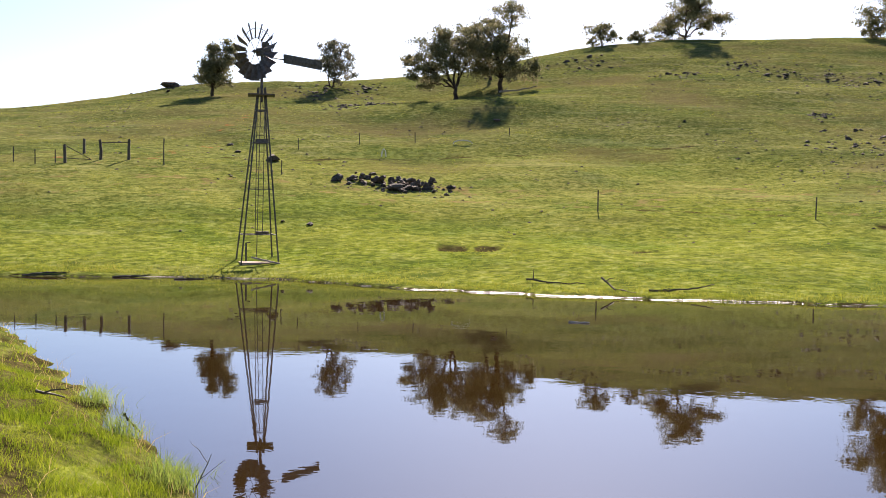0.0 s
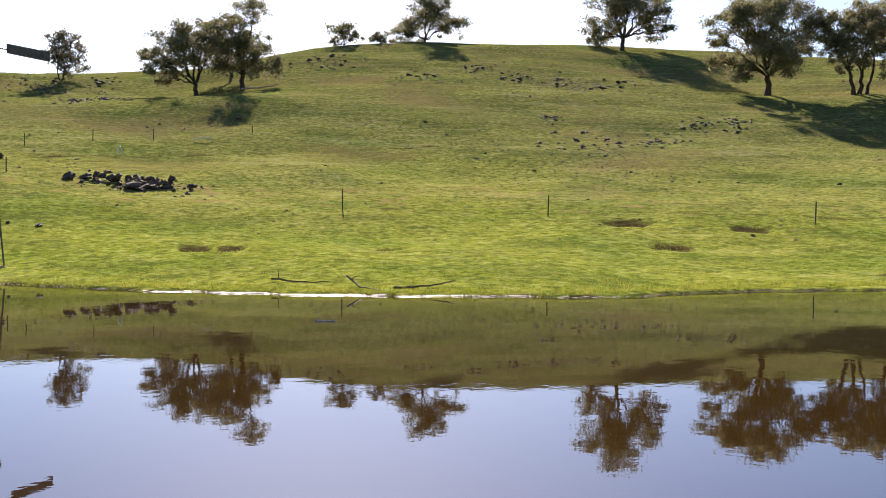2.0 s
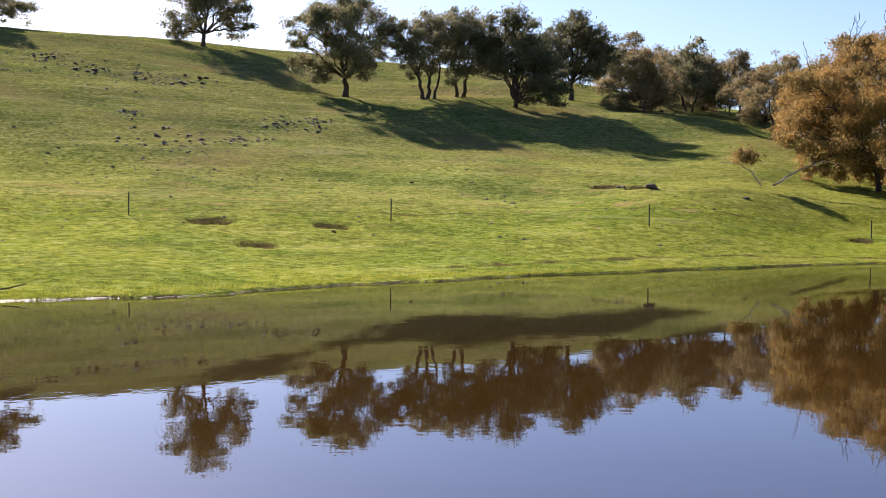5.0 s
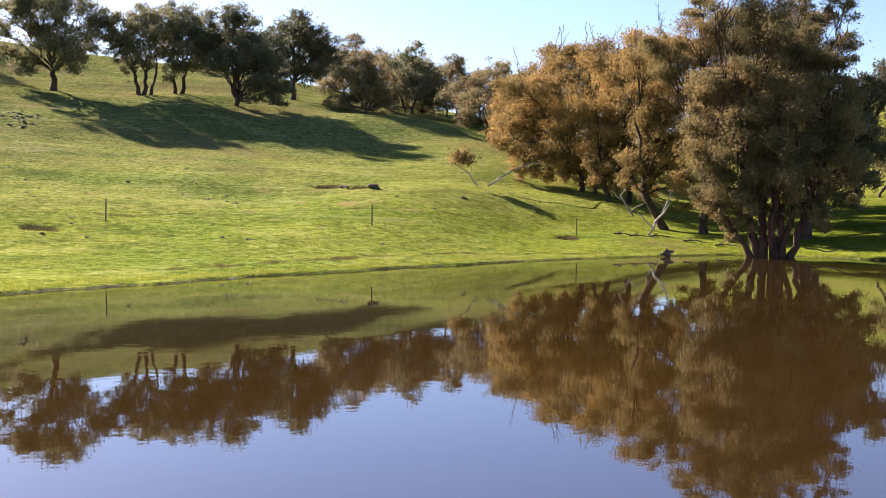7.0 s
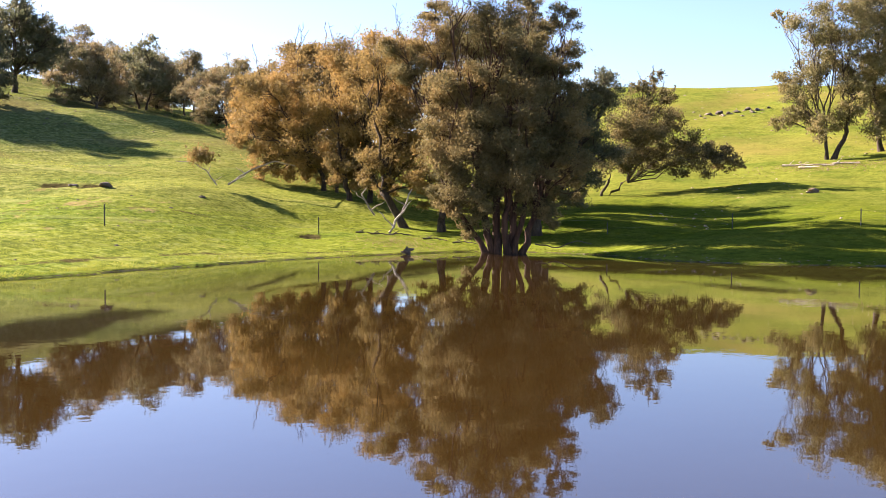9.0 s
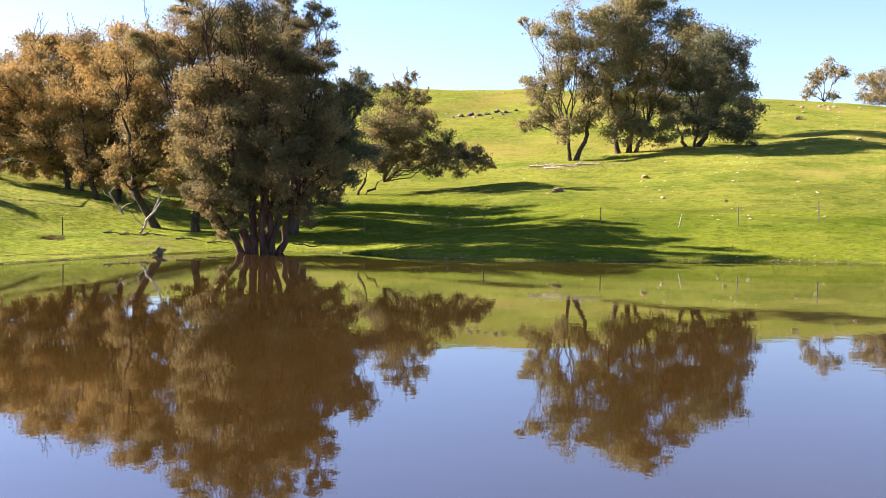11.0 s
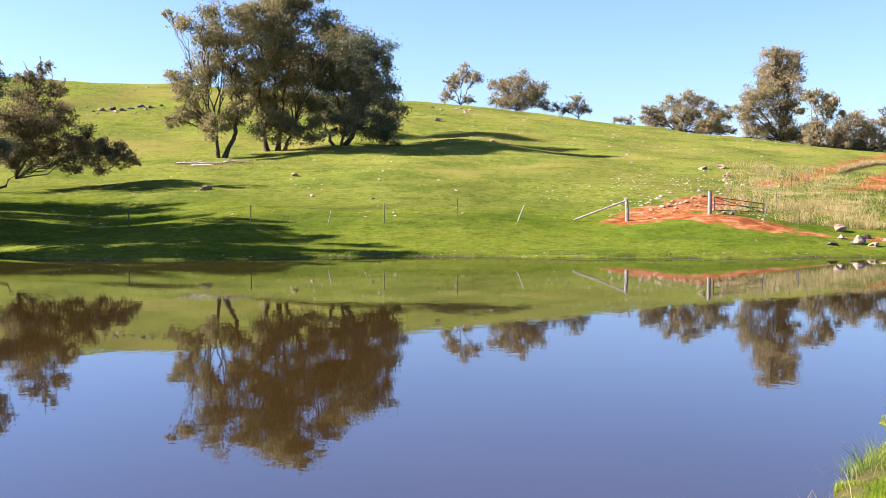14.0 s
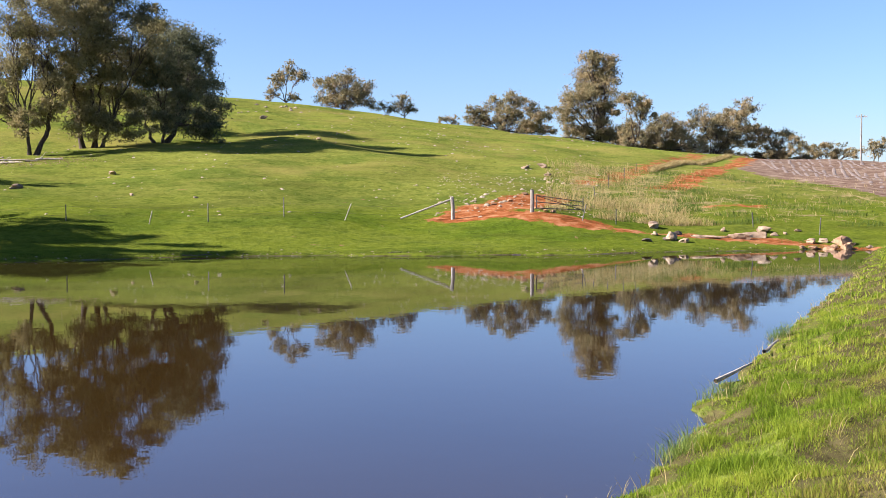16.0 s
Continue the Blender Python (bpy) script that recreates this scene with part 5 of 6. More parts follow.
PALE_AT = [(83.2, 81, 1.0, 1), (82.9, 80.6, 0.5, 1), (87.7, 91.6, 0.9, 1), (88.6, 76.4, 0.45, 1), (91.8, 73, 0.4, 1), (95.3, 151, 1.2, 1), (98.2, 122, 0.9, 1), (109.2, 101, 0.8, 1), (110.1, 102, 1.0, 1),
           (110.4, 95.8, 0.8, 1), (29.75, 45.1, 0.22, 1), (115.96, 64.6, 1.1, 1), (116.02, 60.8, 0.65, 1), (116.92, 59.4, 1.1, 1), (117.56, 58.8, 0.7, 1), (118.64, 61.4, 0.62, 3.6), (119.49, 64.6, 0.6, 1),
           (120.4, 61.8, 1.0, 1.3), (121.18, 62.8, 0.8, 1.8), (121.51, 65.0, 0.9, 1), (122.04, 63.8, 0.5, 1), (123.14, 65.8, 0.5, 1), (123.77, 61.8, 0.8, 1), (124.36, 62.4, 0.8, 1), (124.87, 62.2, 0.4, 1),
           (126.6, 60.6, 0.5, 1), (119.84, 62.4, 0.5, 1), (122.57, 64.6, 0.4, 1)]
for b, d, w, lg in PALE_AT:
    put_rock(b, d, w, "pale", "pale stones", 0, 0.95, lg)
for b, d in ((115.64, 58.0), (117.15, 62.2), (116.7, 59.2)):
    put_rock(b, d, 0.6, "dark", "single rocks", 0, 0.8)
for b, d, w in ((125.22, 61.8, 1.3), (125.44, 60.0, 0.8), (124.61, 59.6, 0.7), (124.96, 60.2, 0.6), (123.94, 59.8, 0.5), (125.67, 61.4, 0.5), (123.39, 59.6, 0.4), (107.5, 71, 0.4), (108.4, 73, 0.5),
                (106.6, 69, 0.3), (109.2, 77, 0.5), (110.3, 66.4, 0.35), (110.7, 66.2, 0.35), (109.8, 67.3, 0.3), (110.1, 67.0, 0.4), (108.9, 70.6, 0.35), (107.9, 68.4, 0.3)):
    put_rock(b, d, w, "ochre", "ochre stones", 0, 0.95)
M_LITTER = plain("lichen-grey field stones", (0.13, 0.10, 0.06), (0.36, 0.29, 0.2), 3.0, 0.9)
scattered = []
for b0, d0, s, n in ((78.3, 142, 2.6, 12), (79.8, 144.5, 2.2, 9), (83.7, 101.5, 1.8, 8), (96.2, 178, 3.0, 10), (94.3, 160, 3.0, 8), (107, 72, 2.5, 16), (109.4, 80, 2.5, 14), (111, 90, 2.5, 14), (110, 100, 2.0, 8)):
    for _ in range(n):
        scattered.append((*at(b0 + math.degrees(rr.gauss(0, 0.7) * s / d0), d0 + rr.gauss(0, 1.6)), rr.uniform(0.18, 0.55) * (1.7 if d0 > 120 else 1)))


def stone_litter(name, spots, material, label):
    """Small stones, too many to count, in one mesh."""
    base = [Vector(v) for v in ((0.5, 0, 0.05), (0.12, 0.42, 0), (-0.42, 0.28, 0.04), (-0.4, -0.3, 0), (0.2, -0.45, 0.03), (0.12, 0.1, 0.26), (-0.16, -0.08, 0.22))]
    fs = ((0, 1, 5), (1, 2, 5), (2, 6, 5), (2, 3, 6), (3, 4, 6), (4, 5, 6), (4, 0, 5))
    vs, fc = [], []
    xs, ys = np.array([s[0] for s in spots]), np.array([s[1] for s in spots])
    for (x, y, w), z in zip(spots, ground_z(xs, ys)):
        m = Matrix.Rotation(rr.uniform(0, 6.28), 3, "Z")
        o = len(vs)
        vs += [m @ Vector((v.x * w * rr.uniform(0.7, 1.2), v.y * w, v.z * w * 1.2)) + Vector((x, y, z - 0.02)) for v in base]
        fc += [tuple(o + k for k in f) for f in fs]
    ob = mesh_object(name, vs, fc, material)
    tagged(ob, label, "stones", kind="stuff")


spots = []
for b0, d0, s in OUTCROPS:
    for _ in range(int(18 + 16 * s)):
        spots.append((*at(b0 + math.degrees(rr.gauss(0, 0.9) * s / d0), d0 + rr.gauss(0, 1.4 + 0.9 * s)), rr.uniform(0.15, 0.5)))
for _ in range(2800):
    b, d = rr.uniform(-22, 50), 40 + 95 * rr.random() ** 0.8
    if noise.noise(Vector((b * 0.25, d * 0.05, 3))) > -0.02:
        spots.append((*at(b, d), (0.07 + 0.2 * rr.random() ** 2.5) * (0.6 + d / 100)))
for _ in range(240):
    spots.append((*at(-2.4 + rr.gauss(0, 1.7), 57.0 + rr.gauss(0, 1.3)), rr.uniform(0.08, 0.24)))
for _ in range(160):
    spots.append((*at(rr.gauss(22, 3.2), rr.gauss(70, 5)), rr.uniform(0.1, 0.26)))
stone_litter("stones", spots, M_ROCK, "small dark stones and clods scattered over the hillside")
spots = []
for _ in range(1500):
    b, d = rr.uniform(74, 113), 64 + 125 * rr.random() ** 1.2
    if noise.noise(Vector((b * 0.3, d * 0.05, 9))) > -0.08:
        spots.append((*at(b, d), (0.08 + 0.2 * rr.random() ** 3) * (0.5 + d / 90)))
for _ in range(520):
    spots.append((*at(rr.uniform(104.5, 113), rr.uniform(66, 96)), rr.uniform(0.08, 0.26)))
for _ in range(220):
    b = rr.uniform(70, 126)
    spots.append((*at(b, float(along(np.array([b]), SHORE)[0]) + abs(rr.gauss(0.6, 0.7))), rr.uniform(0.05, 0.2)))
stone_litter("stones", spots + scattered, M_LITTER, "small pale stones strewn over the grazed slope")


# ---- fallen wood ----
def fallen(name, label, pts, radius, material, forks=(), wild=0.03):
    """A fallen branch along (bearing, distance, height) points."""
    r = random.Random(int(abs(pts[0][0]) * 77))
    w = [Vector((*at(b, d), max(0.0, height(*at(b, d))) + z)) for b, d, z in pts]
    root = new(name)
    root.location = w[0]
    tagged(root, label, "dead wood")
    fine = []
    for a, b in zip(w, w[1:]):
        fine += bend(r, a - w[0], b - w[0], 0, 4, wild)[:-1]
    fine.append(w[-1] - w[0])
    rod("stem", fine, [radius * (1 - 0.6 * k / (len(fine) - 1)) for k in range(len(fine))], material, root, sides=7)
    for i, (db, dz) in enumerate(forks):
        s = fine[min(len(fine) - 2, 1 + 2 * i)]
        rod("fork", bend(r, s, s + Vector((*at(pts[0][0] + 90, db), dz)), 0, 4, 0.06), [radius * 0.6, radius * 0.5, radius * 0.4, radius * 0.3, radius * 0.15], material, root, sides=6)
    return root


fallen("fallen_branch", "thin dark dead branch lying on the grass by the pond", [(4.5, 29.9, 0.08), (6.0, 29.7, 0.03), (7.6, 29.6, 0.03)], 0.03, M_DEAD, ((0.0, 0.28),))
fallen("fallen_branch", "forked dead branch reaching over the pond's edge", [(8.5, 28.9, 0.30), (9.2, 28.4, 0.06), (10.3, 28.1, 0.02)], 0.03, M_DEAD, ((0.25, 0.1),))
fallen("fallen_branch", "long crooked dead branch lying near the waterline", [(11.0, 28.4, 0.04), (13.0, 28.7, 0.05), (13.7, 28.8, 0.12), (14.3, 29.0, 0.16)], 0.03, M_DEAD, ((0.3, 0.08),))
fallen("floating_stick", "pale stick floating on the pond", [(6.8, 21.9, 0.01), (7.9, 21.8, 0.015)], 0.028, M_LOG)
for a, b, d in ((-14.1, -12.6, 32.6), (-17.2, -15.3, 33.6), (-21.5, -19.2, 34.6), (91.1, 91.9, 50.2), (91.9, 92.6, 50.3), (108.5, 109.0, 50.7), (101.9, 102.6, 50.4)):
    fallen("driftwood", "dark wet driftwood lying along the waterline", [(a, d, 0.0), ((a + b) / 2, d + 0.05, 0.02), (b, d, 0.02)], 0.035, M_DEAD)
for p, q in (((81.6, 102.4, 0.15), (84.1, 100.8, 0.12)), ((82.4, 101, 0.1), (83.4, 99.6, 0.2)), ((84.0, 101.5, 0.1), (85.3, 101, 0.2)), ((2.9, 112.4, 0.3), (4.9, 112.6, 0.35))):
    fallen("fallen_log", "pale fallen log under the hillside gum trees", [p, ((p[0] + q[0]) / 2, (p[1] + q[1]) / 2, 0.18), q], 0.10, M_LOG, ((0.5, 0.5),))
bough = fallen("fallen_log", "pale dead bough bent down with a tuft of brown leaves", [(52.12, 70, 0.25), (51.6, 70, 1.07), (50.9, 70, 1.5), (50.0, 70, 1.45)], 0.05, M_LOG, ((0.5, 0.3), (0.1, 0.6)))
tuft = np.random.RandomState(3)
tip = Vector((*at(51.3, 70), 0)) - Vector((*bough.location[:2], -1.9))
v = np.array(tip) + tuft.normal(size=(1500, 3)) * [0.36, 0.36, 0.24]
w = tuft.normal(size=(1500, 2, 3)) * 0.08
leaves = quad_mesh("leaf_tuft", np.stack([v, v + w[:, 0] - [0, 0, 0.06], v + w[:, 1]], 1).reshape(-1, 3), np.arange(4500).reshape(-1, 3), LEAF["brown"])
leaves.parent = bough
tagged(leaves, "tuft of browned leaves", kind="stuff")
fallen("fallen_log", "pale dead bough slanting down from the browned gums", [(52.72, 70, 0.4), (53.85, 71.5, 1.36), (55.1, 73.5, 2.15), (56.2, 76, 1.9)], 0.07, M_LOG, ((0.7, 0.35), (-0.6, 0.4)))
fallen("fallen_log", "bleached dead limb leaning against the browned gums", [(61.2, 61.8, 0.1), (61.9, 63, 1.4), (62.4, 63.5, 2.6)], 0.09, M_LOG, ((-0.9, 0.9), (0.7, 0.9), (-0.8, 0.5)))
fallen("fallen_log", "bleached dead limb leaning against the browned gums", [(60.4, 66, 0.6), (59.7, 66, 1.8), (60.5, 66, 3.2)], 0.07, M_LOG, ((0.9, 0.6), (-0.8, 0.6)))
fallen("stump", "small brown stump with roots at the waterline", [(62.0, 53.0, 0.25), (62.3, 53.0, 0.02)], 0.22, M_DEAD, ((0.4, 0.1), (-0.4, 0.05)))
for b, d in ((59.4, 61.3), (60.2, 60.8), (61.2, 61.0), (63.0, 59.5), (64.6, 58.8)):
    fallen("fallen_branch", "small fallen branch in leaf litter under the browned gums", [(b, d, 0.06), (b + 0.6, d + 0.3, 0.1), (b + 1.3, d, 0.05)], 0.05, M_DEAD, ((0.4, 0.2), (-0.3, 0.2)))
fallen("fallen_branch", "thin low bare branch at the pond tree's foot", [(69.0, 54.6, 0.5), (70.2, 54, 0.35), (71.2, 54, 0.7), (72.0, 54, 0.55)], 0.035, M_DEAD, ((0.5, 0.15),))
fallen("bank_log", "pale log lying along the dam's waterline", [(119.2, 14.7, 0.10), (121.0, 15.7, 0.12)], 0.035, M_LOG, (), 0.006)
fallen("bank_log", "pale sawn branch on the dam's waterline", [(121.6, 17.2, 0.08), (122.3, 18.6, 0.1)], 0.032, M_LOG, (), 0.01)
fallen("bank_stick", "dark dead stick poking over the pond", [(-16.6, 11.3, 0.22), (-15.8, 11.5, 0.02)], 0.02, M_DEAD)
fallen("bank_stick", "small heap of dry sticks in the bank grass", [(-20.9, 11.9, 0.2), (-19.5, 12.0, 0.16)], 0.018, M_DEAD, ((0.3, 0.05), (-0.2, 0.06)))
fallen("bank_stick", "thin bare twig leaning over the pond", [(-13.0, 8.9, 0.1), (-12.2, 9.0, 0.35)], 0.006, M_DEAD, ((0.2, 0.15), (-0.15, 0.2)))


# ---- white pipe left on the slope ----
def pipe(bearing, dist, wide, tall, label):
    p = planted("poly_pipe", bearing, dist, label, "pipe")
    rod("pipe", [(-wide * math.cos(3.1416 * k / 12), 0.08 * math.sin(3.1416 * k / 6), tall * math.sin(3.1416 * k / 12) + 0.04) for k in range(13)], 0.035, M_PIPE, p)


M_PIPE = plain("white plastic pipe", (0.6, 0.6, 0.58), (0.8, 0.8, 0.78), 3.0, 0.5)
pipe(1.0, 75.5, 0.65, 0.22, "bowed length of white plastic pipe on the slope")
pipe(-3.2, 71.0, 0.14, 0.5, "short hooked piece of white plastic pipe")

# ---- grass ----
def blades(name, x, y, tall, wide, lean, material, label, seed, sunk=0.02, slim=False):
    """Bent grass blades at the places given, in one mesh."""
    r = np.random.RandomState(seed)
    n = len(x)
    z = ground_z(x, y) - sunk
    a = r.uniform(0, 6.283, n)
    w = np.stack([np.cos(a), np.sin(a), 0 * a], -1) * (wide * r.uniform(0.6, 1.3, n))[:, None] * 0.5
    b = r.uniform(0, 6.283, n)
    t = tall * r.uniform(0.55, 1.25, n)
    d = np.stack([np.cos(b), np.sin(b), 0 * b], -1) * (lean * t * r.uniform(0.2, 1.3, n))[:, None]
    p = np.stack([x, y, z], -1)
    up = np.array([0, 0, 1.0])
    mid = p + d * 0.35 + up * (t * 0.6)[:, None]
    tip = p + d + up * (t * 0.97)[:, None]
    if slim:
        v = np.stack([p - w, p + w, tip], 1).reshape(-1, 3)
        return tagged(quad_mesh(name, v, np.arange(3 * n).reshape(-1, 3), material), label, "grass", kind="stuff")
    v = np.stack([p - w, p + w, mid + w * 0.8, mid - w * 0.8, tip + w * 0.15, tip - w * 0.15], 1).reshape(-1, 3)
    o = np.arange(n)[:, None] * 6
    q = np.concatenate([o + [0, 1, 2, 3], o + [3, 2, 4, 5]], 1).reshape(-1, 4)
    ob = quad_mesh(name, v, q, material)
    return tagged(ob, label, "grass", kind="stuff")


gr = np.random.RandomState(21)


def bank_spots(b0, b1, d0, d1, n):
    b, d = gr.uniform(b0, b1, n), np.sqrt(gr.uniform(d0**2, d1**2, n))
    x, y = d * np.sin(np.radians(b)), d * np.cos(np.radians(b))
    k = behind_dam(x, y)
    return x, y, k


def bank_grass():
    xs, ys, ts, ws, wn = [], [], [], [], []
    for b0, b1, d0, d1, n, wide in ((-27, -8, 6.0, 15, 80000, 0.0055), (-27, -15, 15, 34, 30000, 0.010), (108, 130, 6.0, 14, 120000, 0.0055),
                                    (112, 131, 14, 26, 80000, 0.010), (116, 131, 26, 60, 32000, 0.03), (-180, 180, 1.0, 6.0, 22000, 0.012)):
        x, y, k = bank_spots(b0, b1, d0, d1, n)
        clump = waves(x, y, 1.1, 31) + 0.6 * waves(x, y, 0.35, 32)
        worn = np.clip((k - 1.2 - 0.4 * waves(x, y, 2.0, 33)) / 0.8, 0, 1)
        keep = (k > 0.0) & (k < 9) & (gr.uniform(0, 1, n) < 0.55 + 0.25 * (clump > -0.2) + 0.2 * (clump > 0.6)) & (gr.uniform(0, 1, n) > 0.1 * worn)
        t = (0.05 + 0.062 * np.clip(clump + 0.4, 0, 1.6)) * (1 - 0.3 * worn) * np.clip(0.45 + 0.8 * k, 0.45, 1)
        xs.append(x[keep]), ys.append(y[keep]), ts.append(t[keep]), ws.append(np.full(keep.sum(), wide)), wn.append(worn[keep] > gr.uniform(0.35, 1.3, keep.sum()))
    x, y, t, w, wn = map(np.concatenate, (xs, ys, ts, ws, wn))
    blades("trampled_grass", x[wn], y[wn], t[wn] * 1.0, w[wn], 0.55, M_TRAMPLED, "short trampled browned grass on the dam top", 44)
    wn = ~wn
    blades("bank_grass", x[wn], y[wn], t[wn], w[wn], 0.55, M_BLADE, "long bright green grass on the dam bank", 41)
    # dry stems standing in it and tall sedge tufts at the water's edge
    xs, ys = [], []
    for b0, b1, d0, d1, n in ((-26, -9, 6, 26, 2600), (110, 129, 6, 40, 9000)):
        x, y, k = bank_spots(b0, b1, d0, d1, n)
        keep = (k > -0.05) & (k < 6) & ((k < 0.3) | (gr.uniform(0, 1, n) < 0.22))
        xs.append(x[keep]), ys.append(y[keep])
    x, y = np.concatenate(xs), np.concatenate(ys)
    blades("dry_grass", x, y, np.full(len(x), 0.20), np.full(len(x), 0.007), 0.9, M_STRAW, "dry straw stems among the bank grass", 42)
    for b, d in ((-13.7, 9.7), (-16.6, 11.3), (-17.9, 13.2), (-14.3, 9.2), (119.5, 14.0), (122.4, 20.5), (117.2, 10.6)):
        x0, y0 = at(b, d)
        blades("sedge", x0 + gr.normal(0, 0.13, 260), y0 + gr.normal(0, 0.13, 260), np.full(260, 0.24), np.full(260, 0.006), 0.7, M_WEED, "green sedge tuft at the water's edge", int(d * 10))


def pasture():
    n = 120000
    b = gr.uniform(-26, 130, n)
    sh = along(b, SHORE)
    d = sh + 0.3 + (175 - sh) * gr.uniform(0, 1, n) ** 1.9
    x, y = d * np.sin(np.radians(b)), d * np.cos(np.radians(b))
    thick = waves(x, y, 6, 51) + 0.7 * waves(x, y, 1.7, 52)
    bare = ((b > 119.8) & (d > 124 - 4.7 * (b - 120))) | ((b > 104) & (b < 112) & (d > 63) & (d < 82))
    keep = (gr.uniform(0, 1, n) < (0.2 + 0.35 * (thick > 0) + 0.45 * (thick > 0.8)) * np.where(b > 66, 0.4, 1)) & ~bare & (behind_dam(x, y) < -1)
    x, y, d = x[keep], y[keep], d[keep]
    m = 4
    spread = 0.05 + 0.0012 * np.repeat(d, m)
    xx, yy = np.repeat(x, m) + gr.normal(0, 1, len(x) * m) * spread, np.repeat(y, m) + gr.normal(0, 1, len(x) * m) * spread
    dd = np.repeat(d, m)
    blades("pasture_tufts", xx, yy, 0.06 + 0.0005 * dd, 0.012 + 0.00032 * dd, 0.8, M_TUFT, "short tufts of grazed green pasture", 53, slim=True)
    # lush rim along the far waterline
    n = 16000
    b = gr.uniform(-25, 127, n)
    d = along(b, SHORE) + np.abs(gr.normal(0.1, 0.7, n)) + 0.25
    x, y = d * np.sin(np.radians(b)), d * np.cos(np.radians(b))
    keep = ground_z(x, y) > 0.03
    blades("shore_grass", x[keep], y[keep], np.full(keep.sum(), 0.09), np.full(keep.sum(), 0.02), 0.7, M_TUFT, "short green grass along the far waterline", 54)


def roadside():
    """Tall dry grass and weeds between the gateway and the ploughed paddock."""
    n = 46000
    b = gr.uniform(110.3, 131, n)
    d = 66.5 + 50 * gr.uniform(0, 1, n) ** 1.7
    x, y = d * np.sin(np.radians(b)), d * np.cos(np.radians(b))
    patch = waves(x, y, 7, 61)
    near = np.clip((84 - d) / 6, 0, 1) * np.clip((119.5 - b) / 1.5, 0, 1)
    slope = np.clip((d - 82) / 6, 0, 1) * np.clip((116.0 - b) / 0.8, 0, 1) * np.clip((118 - d) / 10, 0, 1)
    clumps = np.clip(1.4 * waves(x, y, 2.6, 67) + 0.8 * patch + 0.35, 0, 1)
    keep = (d > 66.5 + np.clip(b - 119, 0, 8) * 0.6) & (gr.uniform(0, 1, n) < clumps * (0.8 * near + 0.5 * slope + 0.10))
    side = np.clip((b[keep] - 116.5) / 4, 0, 1)
    blades("tall_dry_grass", x[keep], y[keep], (0.42 + 0.25 * patch[keep]) * (1 - 0.6 * side) + 0.1, np.full(keep.sum(), 0.022), 0.75, M_STRAW, "tall dry straw grass behind the gateway", 62)
    n = 40000
    b = gr.uniform(111, 131, n)
    d = 67 + 50 * gr.uniform(0, 1, n) ** 1.5
    x, y = d * np.sin(np.radians(b)), d * np.cos(np.radians(b))
    patch = waves(x, y, 6, 63)
    keep = (patch > 0.35 * (b > 118.5)) & (gr.uniform(0, 1, n) < np.where(b > 118.5, 0.5, 1)) & ((d > 76) | (patch > 0.5)) & ((b > 113) | (d < 80)) & (d < 122 - 4.7 * (b - 119.6))
    blades("green_weeds", x[keep], y[keep], 0.18 + 0.12 * patch[keep], np.full(keep.sum(), 0.03), 0.8, M_WEED, "lush green weeds beside the farm track", 64)
    # a ridge of dead scrub along the track
    n = 5000
    s = gr.uniform(0, 1, n)
    b, d = 115.8 + 4.0 * s + gr.normal(0, 0.07, n), 114 + 44 * s + gr.normal(0, 0.6, n)
    x, y = d * np.sin(np.radians(b)), d * np.cos(np.radians(b))
    blades("dead_scrub", x, y, np.full(n, 0.55), np.full(n, 0.05), 1.2, M_STRAW, "grey dead scrub heaped beside the farm track", 65)


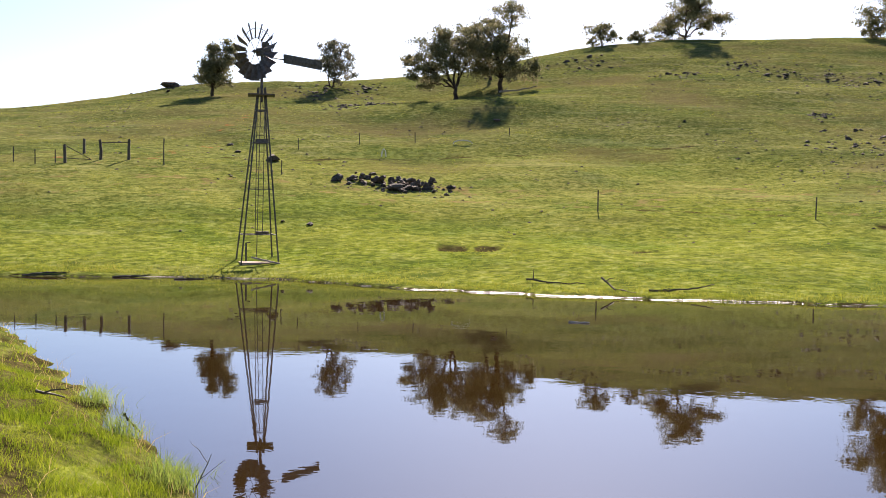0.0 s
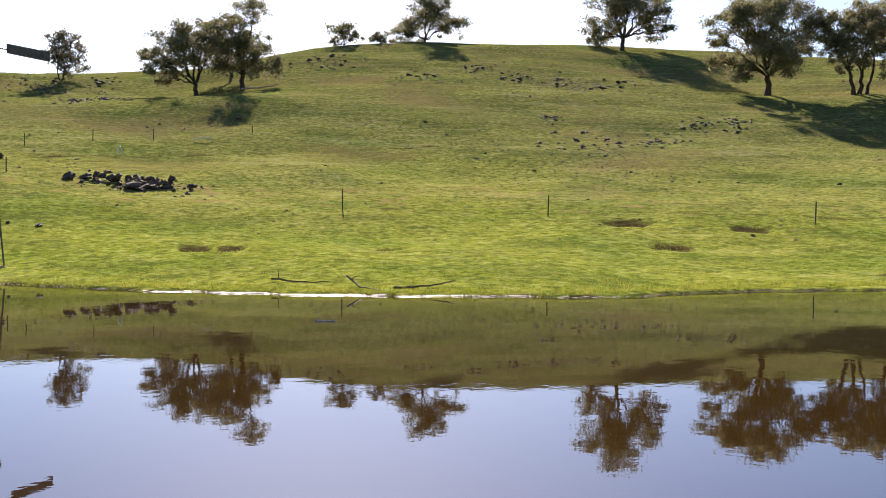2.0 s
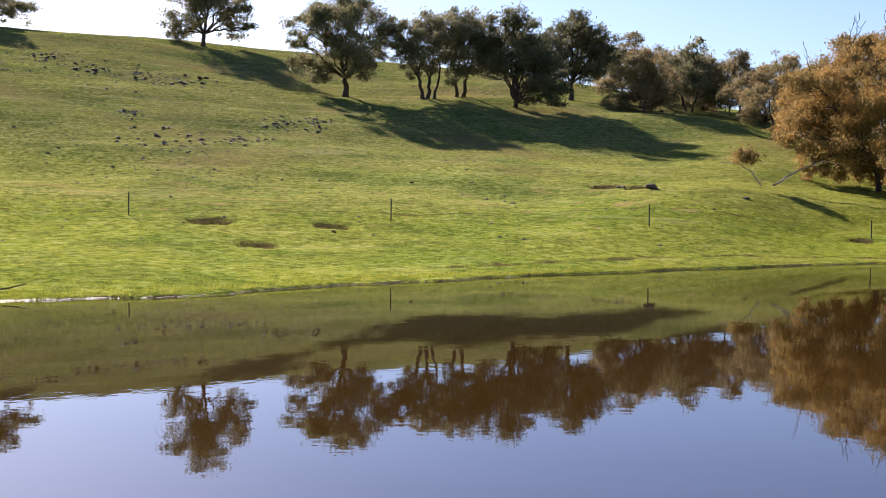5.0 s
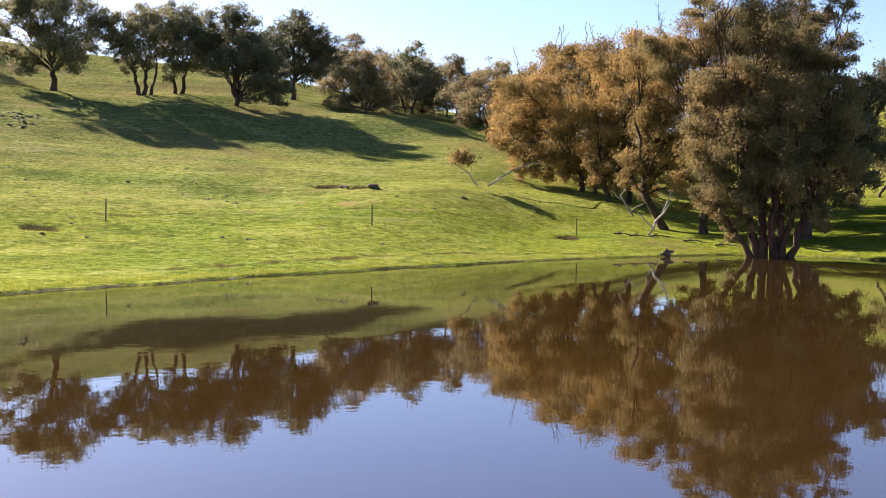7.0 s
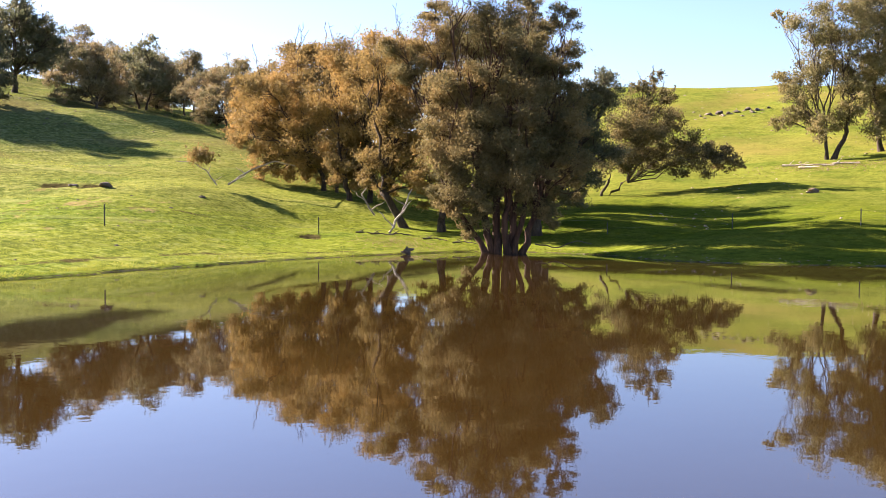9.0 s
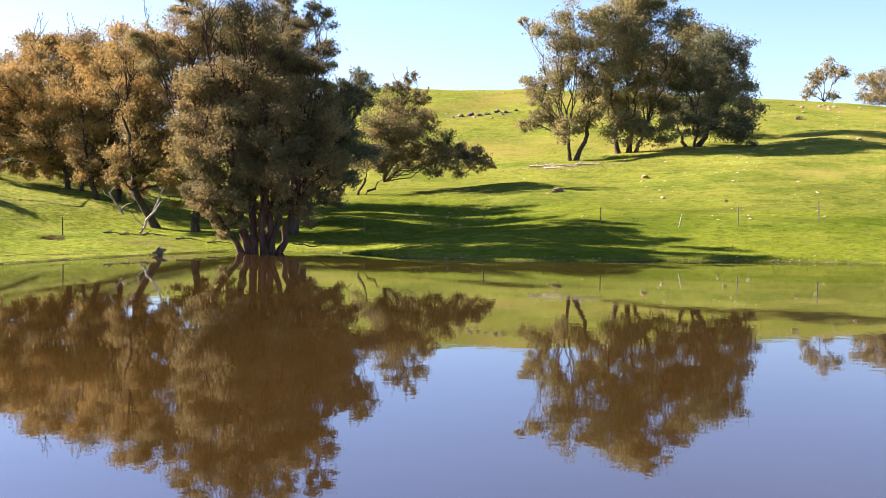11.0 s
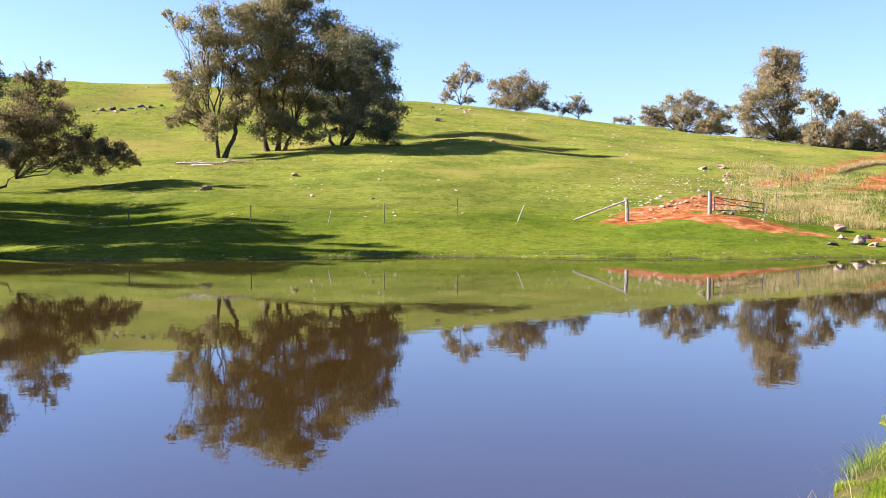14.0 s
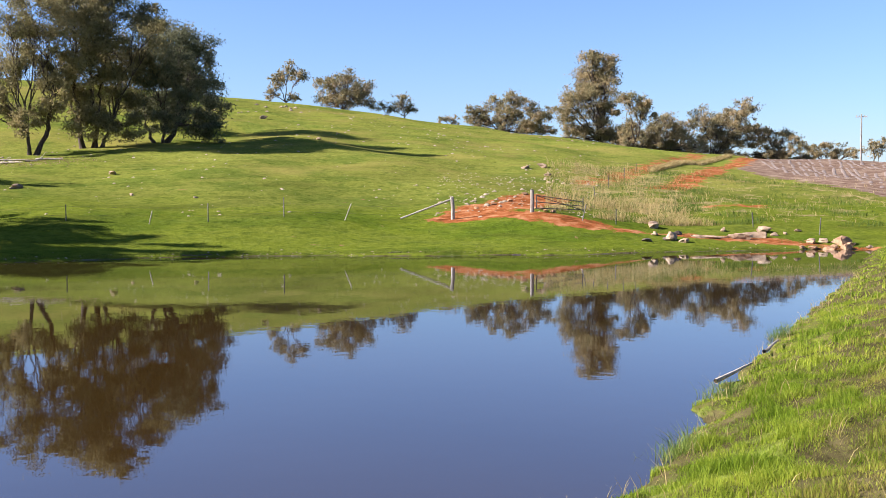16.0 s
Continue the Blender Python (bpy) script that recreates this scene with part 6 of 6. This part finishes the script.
def bark_litter():
    """Shed bark and twigs on the ground under the gums by the pond."""
    b, d = gr.normal(62.0, 1.4, 1600), gr.normal(57.5, 1.7, 1600)
    x, y = d * np.sin(np.radians(b)), d * np.cos(np.radians(b))
    dry = ground_z(x, y) > 0.06
    blades("bark_litter", x[dry], y[dry], np.full(dry.sum(), 0.05), np.full(dry.sum(), 0.045), 4.0, M_LITTERBARK, "shed brown bark and twigs strewn under the gums", 71)
    b, d = gr.normal(83.8, 1.7, 900), gr.normal(101.5, 1.8, 900)
    blades("bark_litter", d * np.sin(np.radians(b)), d * np.cos(np.radians(b)), np.full(900, 0.08), np.full(900, 0.09), 4.0, M_LITTERBARK, "pale shed bark strewn below the hillside gums", 72)


M_LITTERBARK = blade_material("shed bark", (0.10, 0.06, 0.035), (0.26, 0.17, 0.10), (0.36, 0.27, 0.18), False)
bank_grass()
bark_litter()
pasture()
roadside()


def plough():
    """Furrows of turned stubble on the paddock, each a low ridge of clods."""
    v, f = [], []
    pr = random.Random(8)
    for k in range(30):
        b0 = 119.6 + 0.42 * k
        first = len(v)
        m = 26
        for i in range(m):
            d0 = max(84, 126 - 4.7 * (b0 - 119.6))
            d = d0 + (200 - d0) * i / (m - 1)
            b = b0 + 0.6 + 1.9 * (1 - i / m) ** 1.3 + 0.1 * math.sin(i * 0.7 + k)
            x, y = at(b, d)
            z = height(x, y)
            rt = Vector((math.cos(radians(b)), -math.sin(radians(b)), 0))
            hgt, wd = pr.uniform(0.0, 0.05), 0.26
            for o, h in ((-wd, -0.05), (-wd * 0.4, hgt), (wd * 0.4, hgt * 0.9), (wd, -0.05)):
                v.append(Vector((x, y, z + h)) + rt * o)
            if i:
                for j in range(3):
                    a = first + 4 * (i - 1) + j
                    f.append((a, a + 1, a + 5, a + 4))
    ob = mesh_object("furrows", v, f, M_SOIL)
    tagged(ob, "pale stubble furrows of the ploughed paddock", "furrows", kind="stuff")


M_SOIL = plain("stubble soil", (0.10, 0.072, 0.056), (0.215, 0.175, 0.14), 2.5, 0.95, bump=0.7, depth=0.08)
plough()
